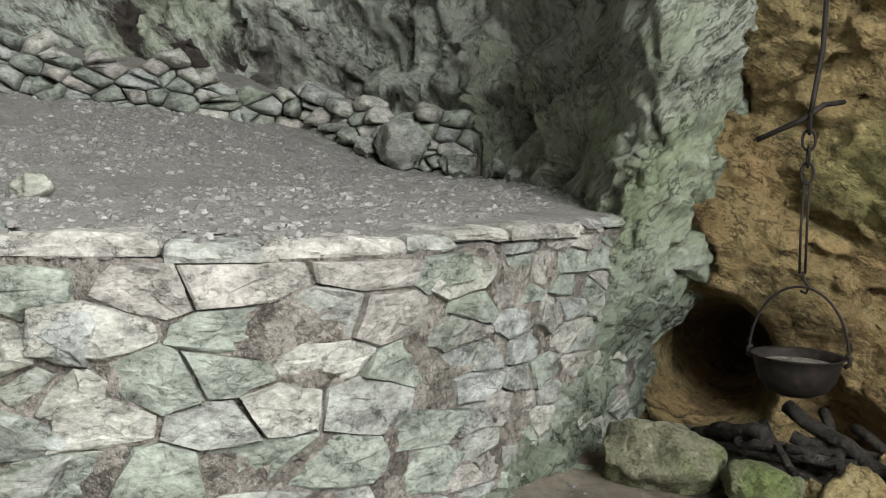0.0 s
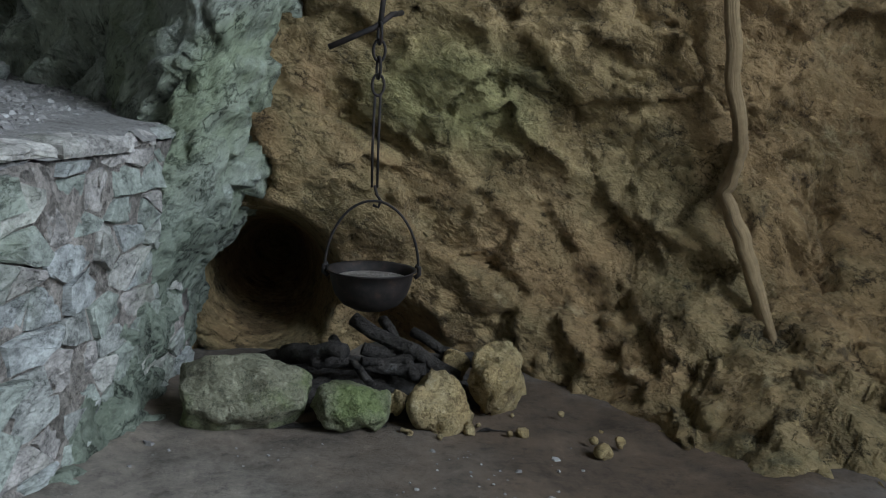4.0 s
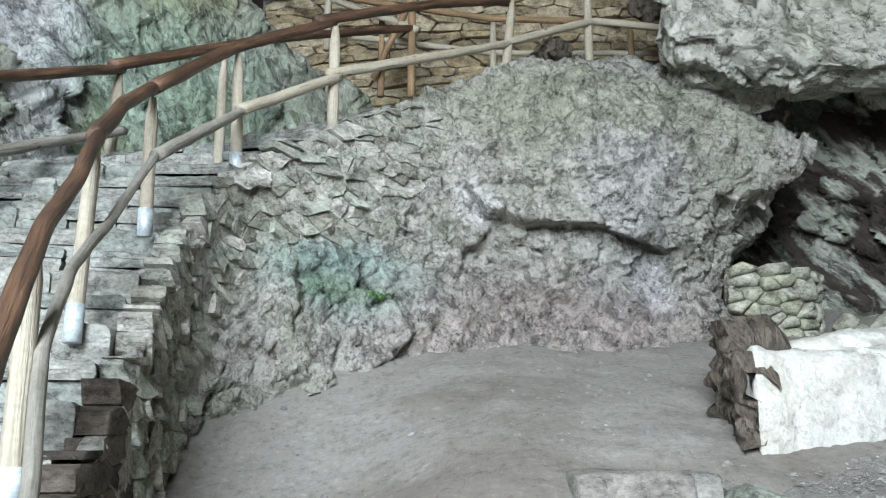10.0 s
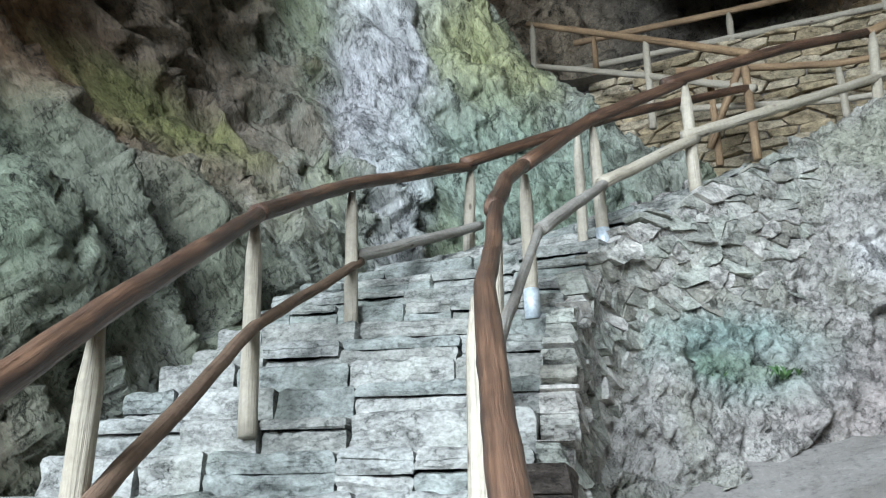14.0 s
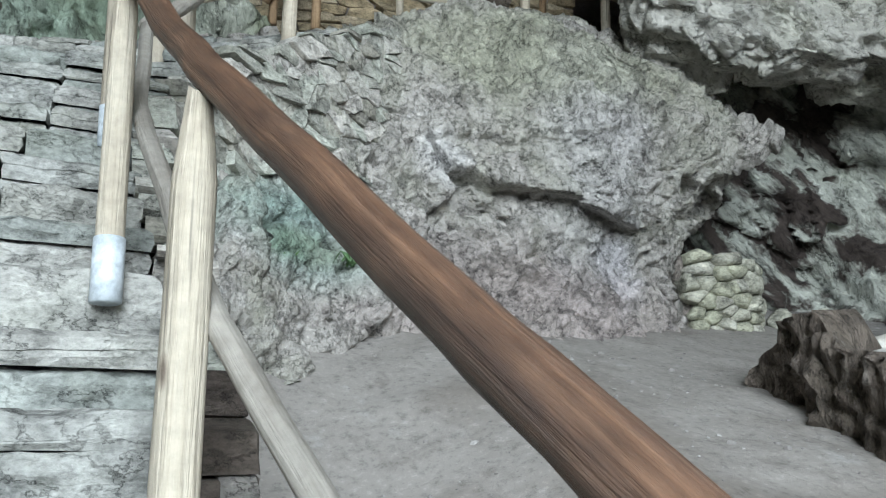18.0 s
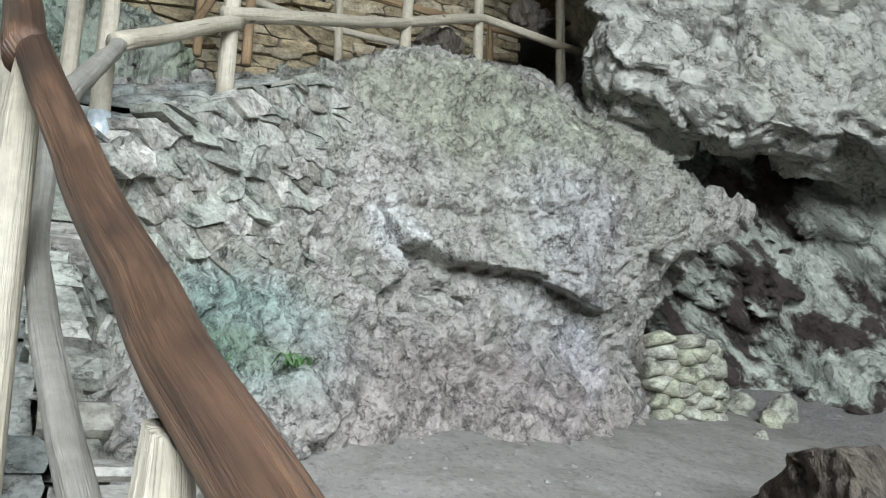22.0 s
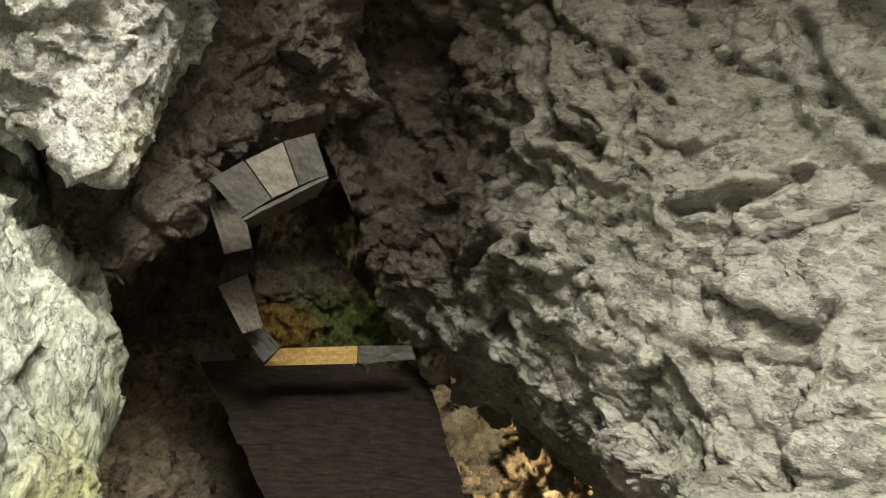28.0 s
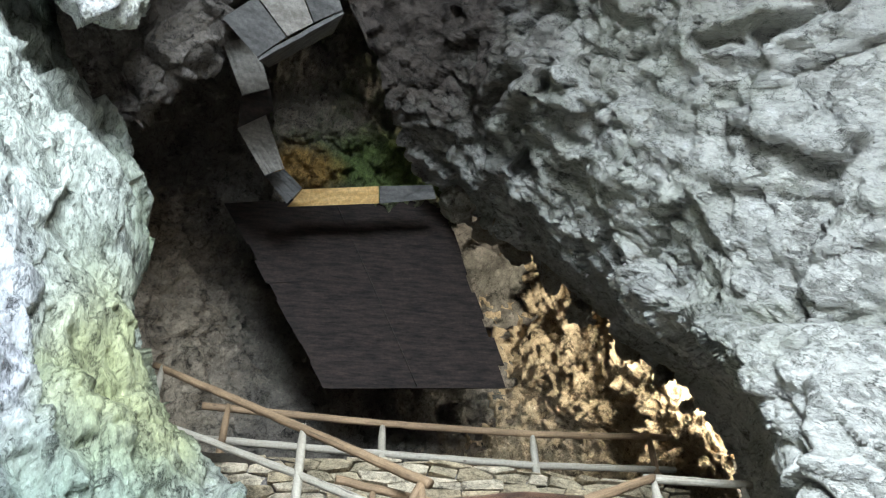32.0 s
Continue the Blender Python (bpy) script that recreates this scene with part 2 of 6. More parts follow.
GREEN_ROCK = material("mossy grey limestone", rocky((0.31, 0.325, 0.27), (0.52, 0.53, 0.48), (0.1, 0.1, 0.085), (0.23, 0.27, 0.15), 0.7, 1.0, 0.8, bed=(STAIR_BED, 2.6), facets=0.7, zones=[
    # first zone: brown overhang rock, darkened further for the shade under it
    ((-3.6, -4.6, 5.7), (3.0, 1.7, 1.9), (0.17, 0.1, 0.052), 0.97), ((-5.6, -4.6, 5.9), (1.2, 1.2, 1.4), (0.2, 0.165, 0.125), 0.85), ((-2.4, -4.2, 2.0), (1.5, 0.9, 1.6), (0.11, 0.08, 0.06), 0.85),
    ((-7.6, -3.6, 6.3), (0.42, 0.9, 2.1), (0.52, 0.515, 0.54), 0.78), ((-5.2, -4.4, 4.9), (1.0, 0.8, 0.35), (0.2, 0.22, 0.07), 0.7),
    ((-3.4, -4.2, 3.4), (1.3, 0.8, 0.9), (0.13, 0.165, 0.11), 0.85), ((-8.6, -2.8, 7.4), (0.8, 0.8, 1.2), (0.35, 0.36, 0.16), 0.7), ((-5.0, -4.0, 3.5), (1.5, 0.8, 0.8), (0.15, 0.155, 0.12), 0.75),
    # pale zone at z 9.2 puts missing light into the upper wall's colour
    ((-8.3, -2.4, 5.4), (1.3, 1.3, 1.0), (0.27, 0.36, 0.29), 0.6), ((-7.7, -4.2, 9.2), (1.5, 1.2, 1.9), (0.55, 0.57, 0.5), 0.8), ((-0.45, 4.1, 0.3), (0.9, 1.2, 0.8), (0.15, 0.17, 0.13), 0.8)]))
BROWN_ROCK = material("ochre brown cave rock", rocky((0.3, 0.2, 0.095), (0.44, 0.34, 0.19), (0.07, 0.046, 0.026), (0.21, 0.185, 0.09), 0.5, bed=(HEARTH_BED, 1.5), facets=1.2, zones=[
    ((1.2, 4.8, 1.6), (0.8, 0.6, 0.6), (0.36, 0.27, 0.13), 0.6), ((0.9, 4.8, 1.45), (0.5, 0.5, 0.3), (0.15, 0.18, 0.07), 0.5), ((4.2, 4.6, 2.2), (0.7, 0.8, 1.5), (0.14, 0.14, 0.09), 0.7)]))
DARK_ROCK = material("dark brown cave rock", rocky((0.15, 0.13, 0.105), (0.3, 0.27, 0.22), (0.03, 0.026, 0.02), (0.11, 0.11, 0.08), 0.4, 0.7, zones=[
    # last zone lifts the colour to make up for light missing there
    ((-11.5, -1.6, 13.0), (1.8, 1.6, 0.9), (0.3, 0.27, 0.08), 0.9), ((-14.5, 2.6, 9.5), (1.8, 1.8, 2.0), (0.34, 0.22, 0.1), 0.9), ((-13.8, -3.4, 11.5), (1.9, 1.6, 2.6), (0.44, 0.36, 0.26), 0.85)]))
# ochre tone puts the gap's golden light into the rock colour
WARM_LIT_ROCK = material("broken limestone with warm light in its colour", rocky((0.4, 0.31, 0.19), (0.6, 0.5, 0.34), (0.1, 0.07, 0.04), (0.3, 0.22, 0.12), 0.4))
PALE_BOULDER = material("pale broken limestone", rocky((0.4, 0.36, 0.28), (0.58, 0.54, 0.45), (0.1, 0.085, 0.065), (0.3, 0.26, 0.17), 0.5, 1.3))
CEILING_ROCK = material("brown-grey ceiling rock", rocky((0.2, 0.175, 0.15), (0.36, 0.33, 0.29), (0.05, 0.044, 0.038), (0.17, 0.145, 0.115), 0.5))
# base raised so the colour carries the strong light on the hanging rib
NOSE_ROCK = material("lichened limestone brightened for light on it", rocky((0.6, 0.595, 0.56), (0.8, 0.79, 0.76), (0.1, 0.095, 0.085), (0.47, 0.47, 0.28), 0.45, 1.2, 0.8, grit=0.8))
MOSS_ROCK = material("rock with bright moss and rust", rocky((0.19, 0.16, 0.12), (0.33, 0.3, 0.24), (0.05, 0.04, 0.03), (0.1, 0.12, 0.05), 0.6, 1.4, zones=[
    ((-11.78, -0.42, 14.30), (0.6, 1.4, 0.45), (0.13, 0.175, 0.05), 1.0), ((-12.06, -1.63, 14.30), (0.5, 0.6, 0.35), (0.34, 0.2, 0.05), 0.9)]))
EARTH = material("trodden grey earth", rocky((0.245, 0.23, 0.21), (0.31, 0.3, 0.28), (0.18, 0.165, 0.15), (0.155, 0.138, 0.12), 0.8, 0.7, 0.22, cracks=0.0, grit=0.45, facets=0.0, zones=[
    # first zone: brown hearth earth, darkened further for the shade it lies in
    ((0.7, 3.8, 0), (2.4, 1.6, 1), (0.07, 0.046, 0.027), 0.92), ((-0.6, 2.6, 0), (1.5, 1.6, 0.6), (0.17, 0.15, 0.125), 0.8), ((-1.2, 0.5, 0.2), (1.8, 1.0, 1.0), (0.15, 0.128, 0.108), 0.8)]))
GRAVEL_EARTH = material("gravelly grey-violet earth", rocky((0.25, 0.235, 0.22), (0.4, 0.38, 0.36), (0.15, 0.135, 0.12), (0.24, 0.225, 0.21), 0.4, 2.0, 0.4, cracks=0.0, grit=0.7, facets=0.2))
# near-black streaks follow the bedding and stand in for shade under the hanging rock
STRIPED_ROCK = material("streaked green-grey limestone", rocky((0.43, 0.445, 0.39), (0.68, 0.69, 0.64), (0.1, 0.092, 0.078), (0.31, 0.34, 0.23), 0.6, 0.8, 0.8, bed=(BACK_BED, 2.8), streaks=((-8.2, 5.6, 3.2), (4.4, 3.0, 4.0), (0.055, 0.044, 0.038), 0.505)))
WHITE_ROCK = material("chalky whitened rock", rocky((0.6, 0.59, 0.55), (0.74, 0.73, 0.7), (0.4, 0.375, 0.33), (0.47, 0.435, 0.36), 0.7, 1.0, 0.35, cracks=0.3, grit=0.35, facets=0.4))
SPLINTER_ROCK = material("splintered brown rock", rocky((0.2, 0.165, 0.135), (0.36, 0.32, 0.28), (0.06, 0.05, 0.04), (0.15, 0.13, 0.1), 0.4, 2.0, 0.9, bed=((0, 0, 1), 3.0)))
MORTAR = material("earth and lime mortar", rocky((0.34, 0.3, 0.265), (0.46, 0.42, 0.375), (0.15, 0.125, 0.105), (0.27, 0.24, 0.2), 0.4, 2.0, 0.7))


def stony(palette, moss=0.3, bump=0.5, scale=1.0, stretch=(1, 1, 1.6)):
    """Dressed or rubble stone: a tone of its own for each piece, veins, lime crust, cracks, moss."""
    def build(t, b):
        p = place_of(t)
        mp = t.nodes.new("ShaderNodeMapping")
        mp.inputs["Scale"].default_value = stretch
        t.links.new(p, mp.inputs[0])
        q = mp.outputs[0]
        info = t.nodes.new("ShaderNodeObjectInfo")
        tone = t.nodes.new("ShaderNodeValToRGB")
        tone.color_ramp.interpolation = "CONSTANT"
        e = tone.color_ramp.elements
        while len(e) < len(palette):
            e.new(0.5)
        for i, (k, c) in enumerate(zip(e, palette)):
            k.position, k.color = i / len(palette), (*c, 1)
        t.links.new(info.outputs["Random"], tone.inputs[0])
        mid = noise_at(t, q, 5.5 * scale, 10, 0.72)
        fine = noise_at(t, q, 34 * scale, 8, 0.72)
        big = noise_at(t, p, 1.5 * scale, 6, 0.65)
        rn = node(t, "ShaderNodeTexNoise", Scale=3.0 * scale, Detail=8.0, Roughness=0.6, Distortion=0.8)
        rn.noise_type = "RIDGED_MULTIFRACTAL"
        t.links.new(q, rn.inputs["Vector"])
        c = mix(t, tone.outputs[0], ramp(t, mid, (0.34, (0.38,) * 3), (0.48, (0.95,) * 3), (0.68, (1.5,) * 3)), 1.0, "MULTIPLY")
        c = mix(t, c, ramp(t, fine, (0.34, (0.45,) * 3), (0.5, (1.0,) * 3), (0.68, (1.35,) * 3)), 0.7, "MULTIPLY")
        c = mix(t, c, (0.17, 0.19, 0.125), ramp(t, big, (0.5, (0, 0, 0)), (0.64, (moss,) * 3)))
        v = node(t, "ShaderNodeTexVoronoi", Scale=3.4 * scale)
        v.feature = "DISTANCE_TO_EDGE"
        warp = t.nodes.new("ShaderNodeVectorMath")
        warp.operation = "MULTIPLY_ADD"
        n3 = node(t, "ShaderNodeTexNoise", Scale=2.5 * scale, Detail=8.0, Roughness=0.65)
        t.links.new(q, n3.inputs["Vector"])
        t.links.new(n3.outputs["Color"], warp.inputs[0])
        warp.inputs[1].default_value = (1.2, 1.2, 1.2)
        t.links.new(q, warp.inputs[2])
        t.links.new(warp.outputs[0], v.inputs["Vector"])
        crack = ramp(t, v.outputs["Distance"], (0.0, (0.15,) * 3), (0.025, (1, 1, 1)))
        c = mix(t, c, crack, ramp(t, mid, (0.42, (0.8,) * 3), (0.58, (0.0,) * 3)), "MULTIPLY")
        t.links.new(c, b.inputs["Base Color"])
        b.inputs["Roughness"].default_value = 0.88
        b.inputs["Specular IOR Level"].default_value = 0.25
        bp = node(t, "ShaderNodeBump", Strength=min(1, bump * 1.6), Distance=0.05)
        f1, tone1 = facet(t, warp_small(t, q, n3.outputs["Color"], 0.2), 7.0 * scale)
        t.links.new(total(t, (mid, 0.5), (rn.outputs["Fac"], 0.12), (fine, 0.2), (crack, 0.12), (f1, 1.6)), bp.inputs["Height"])
        t.links.new(bp.outputs[0], b.inputs["Normal"])
    return build


PILLAR_STONE = material("yellowish dry-laid stone", stony([(0.4, 0.395, 0.32), (0.45, 0.44, 0.37), (0.36, 0.35, 0.29), (0.37, 0.37, 0.28)], 0.25))
STONE = material("rubble limestone", stony([(0.28, 0.28, 0.255), (0.25, 0.265, 0.23), (0.31, 0.285, 0.26), (0.235, 0.25, 0.215), (0.3, 0.305, 0.29), (0.36, 0.345, 0.31)], 0.45))
CAP_STONE = material("flat capping stone", stony([(0.34, 0.335, 0.305), (0.3, 0.3, 0.275), (0.37, 0.345, 0.315)], 0.3))
STEP_STONE = material("hewn step limestone", stony([(0.27, 0.275, 0.255), (0.235, 0.25, 0.23), (0.31, 0.31, 0.285), (0.255, 0.255, 0.23)], 0.2, 0.5))
DRY_STONE = material("thin dry-laid stone", stony([(0.38, 0.37, 0.33), (0.31, 0.31, 0.27), (0.44, 0.42, 0.38), (0.27, 0.26, 0.22), (0.36, 0.37, 0.32)], 0.2, 0.55))
# ochre palette carries the upper chamber's warm light in the stone colour
WARM_LIT_STONE = material("dry-laid stone with warm light in its colour", stony([(0.4, 0.32, 0.2), (0.34, 0.28, 0.18), (0.44, 0.37, 0.26), (0.3, 0.24, 0.15)], 0.15, 0.55))
DARK_STONE = material("dark brown stone", stony([(0.09, 0.075, 0.062), (0.065, 0.055, 0.048), (0.12, 0.1, 0.085)], 0.1, 0.55))
SLAB = material("earth-stained slab", stony([(0.2, 0.195, 0.178), (0.17, 0.172, 0.16), (0.19, 0.175, 0.16)], 0.1, 0.3))


def timber(bark, inner, red, gloss=0.55):
    """Peeled log: long grain, knots, cracks, weathered silver patches. Grain follows the log's own long axis (local Z)."""
    def build(t, b):
        tc = t.nodes.new("ShaderNodeTexCoord").outputs["UV"]
        grain = noise_at(t, tc, 1.0, 8, 0.65, (60, 2.2, 1))
        wide = noise_at(t, tc, 1.0, 5, 0.6, (6, 1.6, 1))
        fleck = noise_at(t, place_of(t), 30, 4, 0.6)
        c = ramp(t, grain, (0.2, bark), (0.5, inner), (0.85, red))
        c = mix(t, c, bark, ramp(t, wide, (0.42, (0.85,) * 3), (0.58, (0, 0, 0))))
        split = noise_at(t, tc, 1.0, 3, 0.5, (26, 0.9, 1))
        c = mix(t, c, ramp(t, split, (0.31, (0.25,) * 3), (0.35, (1, 1, 1))), 0.75, "MULTIPLY")
        c = mix(t, c, ramp(t, fleck, (0.3, (0.7,) * 3), (0.65, (1.1,) * 3)), 0.6, "MULTIPLY")
        v = node(t, "ShaderNodeTexVoronoi", Scale=1.0)
        mp = t.nodes.new("ShaderNodeMapping")
        mp.inputs["Scale"].default_value = (7, 3.0, 1)
        t.links.new(tc, mp.inputs[0])
        t.links.new(mp.outputs[0], v.inputs["Vector"])
        knot = ramp(t, v.outputs["Distance"], (0.05, (1, 1, 1)), (0.12, (0, 0, 0)))
        c = mix(t, c, (0.06, 0.035, 0.02), mix(t, knot, (0.8,) * 3, 1.0, "MULTIPLY"))
        t.links.new(c, b.inputs["Base Color"])
        b.inputs["Roughness"].default_value = gloss
        bp = node(t, "ShaderNodeBump", Strength=0.8, Distance=0.02)
        t.links.new(grain, bp.inputs["Height"])
        t.links.new(bp.outputs[0], b.inputs["Normal"])
    return build


PALE_LOG = material("pale peeled pine", timber((0.36, 0.315, 0.24), (0.44, 0.395, 0.31), (0.5, 0.455, 0.37)))
RED_LOG = material("worn red-brown handrail log", timber((0.04, 0.024, 0.017), (0.125, 0.068, 0.04), (0.34, 0.2, 0.12), 0.42))
GREY_LOG = material("silvered grey pole", timber((0.22, 0.2, 0.17), (0.34, 0.32, 0.28), (0.4, 0.37, 0.32), 0.7))
# orange stops put warm light on the upper rails into the wood colour
ORANGE_LOG = material("old rail with warm light in its colour", timber((0.2, 0.13, 0.07), (0.33, 0.22, 0.12), (0.4, 0.28, 0.16), 0.7))


ROOT = material("dry ochre root bark", timber((0.19, 0.13, 0.065), (0.26, 0.185, 0.095), (0.32, 0.23, 0.125), 0.95))
ROOT_DARK = material("dark dead wood", timber((0.12, 0.075, 0.045), (0.2, 0.13, 0.085), (0.27, 0.19, 0.13), 0.8))


def boards(colour, pale, rough=0.7):
    def build(t, b):
        p = place_of(t)
        n = noise_at(t, p, 3.0, 8, 0.65, (1, 1, 6))
        g = noise_at(t, p, 20, 6, 0.7)
        c = ramp(t, n, (0.35, colour), (0.65, pale))
        t.links.new(mix(t, c, ramp(t, g, (0.35, (0.6,) * 3), (0.65, (1.25,) * 3)), 0.7, "MULTIPLY"), b.inputs["Base Color"])
        b.inputs["Roughness"].default_value = rough
        bp = node(t, "ShaderNodeBump", Strength=0.4, Distance=0.02)
        t.links.new(g, bp.inputs["Height"])
        t.links.new(bp.outputs[0], b.inputs["Normal"])
    return build


DARK_BOARD = material("near-black brown board", boards((0.008, 0.0055, 0.0045), (0.038, 0.026, 0.02), 1.0))
AMBER_BOARD = material("orange varnished board", boards((0.5, 0.3, 0.09), (0.66, 0.43, 0.16)))
GREY_BOARD = material("weathered grey board", boards((0.05, 0.047, 0.043), (0.125, 0.118, 0.108)))
PALE_BOARD = material("pale weathered board", boards((0.17, 0.15, 0.125), (0.3, 0.275, 0.235)))


def chips(t, b):
    p = place_of(t)
    isle = t.nodes.new("ShaderNodeNewGeometry").outputs["Random Per Island"]
    c = ramp(t, isle, (0.0, (0.13, 0.12, 0.113)), (0.75, (0.225, 0.212, 0.198)), (1.0, (0.33, 0.32, 0.3)))
    t.links.new(mix(t, c, ramp(t, noise_at(t, p, 60, 4), (0.3, (0.7,) * 3), (0.7, (1.2,) * 3)), 0.8, "MULTIPLY"), b.inputs["Base Color"])
    b.inputs["Roughness"].default_value = 0.9


GRAVEL = material("limestone chips", chips)


def leaf(t, b):
    n = noise_at(t, place_of(t), 25, 4)
    t.links.new(ramp(t, n, (0.35, (0.03, 0.075, 0.02)), (0.65, (0.075, 0.15, 0.045))), b.inputs["Base Color"])
    b.inputs["Roughness"].default_value = 0.6


LEAF = material("fern green", leaf)
HEARTH_STONE = material("mossy hearth stone", rocky((0.22, 0.21, 0.14), (0.36, 0.34, 0.24), (0.09, 0.08, 0.05), (0.15, 0.19, 0.06), 0.8, 2.0, 0.5))
YELLOW_STONE = material("ochre hearth stone", rocky((0.38, 0.28, 0.13), (0.55, 0.46, 0.28), (0.2, 0.13, 0.06), (0.4, 0.34, 0.2), 0.5, 2.5, 0.5))
CHARRED = material("charred wood and ash", rocky((0.05, 0.042, 0.036), (0.16, 0.15, 0.14), (0.012, 0.01, 0.009), (0.08, 0.07, 0.06), 0.5, 3.0, 0.5))


def iron(t, b):
    p = place_of(t)
    n = noise_at(t, p, 22, 6)
    t.links.new(ramp(t, n, (0.35, (0.008, 0.006, 0.005)), (0.6, (0.022, 0.015, 0.012)), (0.8, (0.06, 0.034, 0.02))), b.inputs["Base Color"])
    b.inputs["Metallic"].default_value, b.inputs["Roughness"].default_value = 0.3, 0.75
    bp = node(t, "ShaderNodeBump", Strength=0.3, Distance=0.005)
    t.links.new(n, bp.inputs["Height"])
    t.links.new(bp.outputs[0], b.inputs["Normal"])


IRON = material("sooty rusted iron", iron)


def shoe(t, b):
    n = noise_at(t, place_of(t), 30, 5)
    t.links.new(ramp(t, n, (0.35, (0.4, 0.45, 0.48)), (0.6, (0.62, 0.68, 0.72))), b.inputs["Base Color"])
    b.inputs["Roughness"].default_value, b.inputs["Metallic"].default_value = 0.4, 0.2


SHOE = material("white painted steel", shoe)


# ---- shaping tools ----
def obj(name, bm, mat, parent=None, smooth=True):
    me = bpy.data.meshes.new(name)
    bm.to_mesh(me)
    bm.free()
    for f in me.polygons:
        f.use_smooth = smooth
    me.materials.append(mat)
    ob = new(name, me)
    if parent:
        ob.parent = parent
    return ob


def part(name, bm, mat, parent, label="", smooth=True):
    return tagged(obj(name, bm, mat, parent, smooth), label)


def spline(points, u):
    """Catmull-Rom through points at u in 0..1."""
    n = len(points) - 1
    s = min(max(u, 0), 1) * n
    i = min(int(s), n - 1)
    f = s - i
    a, b, c, d = (Vector(points[min(max(i + k, 0), n)]) for k in (-1, 0, 1, 2))
    return 0.5 * (2 * b + (c - a) * f + (2 * a - 5 * b + 4 * c - d) * f * f + (3 * b - a - 3 * c + d) * f * f * f)


def table(points, x):
    """Smooth height through (x, z) pairs given in rising x."""
    if x <= points[0][0]:
        return points[0][1]
    for (x0, z0), (x1, z1) in zip(points, points[1:]):
        if x <= x1:
            return z0 + (z1 - z0) * (x - x0) / (x1 - x0)
    return points[-1][1]


def ease(a, b, x):
    f = min(max((x - a) / (b - a), 0), 1)
    return f * f * (3 - 2 * f)


def crag(p, size=1.0, seed=0.0):
    """Broken rock relief about 0: tilted planes at two sizes, crevices and grit."""
    q = p / size + Vector((seed, seed * 1.7, seed * 0.3))
    w = q + 0.12 * noise.noise_vector(q * 1.1) + 0.06 * noise.noise_vector(q * 4.1)
    d, c = noise.voronoi(w * 0.8, distance_metric="DISTANCE")
    d2, c2 = noise.voronoi(w * 2.1 + Vector((3, 1, 7)), distance_metric="DISTANCE")
    v = 0.5 * noise.noise(q * 0.4) + 2.0 * (w * 0.8 - c[0]).dot(noise.cell_vector(c[0] * 13.7 + Vector((0.5, 0.5, 0.5))) - Vector((0.5, 0.5, 0.5)))
    v += 1.3 * (w * 2.1 + Vector((3, 1, 7)) - c2[0]).dot(noise.cell_vector(c2[0] * 17.3) - Vector((0.5, 0.5, 0.5)))
    v -= 0.2 * max(0, 1 - (d[1] - d[0]) / 0.1)
    n = abs(noise.noise(w * 0.6 + Vector((9, 4, 2))))
    v -= 0.3 * max(0, 1 - n / 0.03)
    v += 0.5 * (noise.cell(c[0] * 5.3) - 0.5)
    return v + 0.14 * noise.noise(w * 5.1) + 0.12 * noise.noise(w * 10.3)


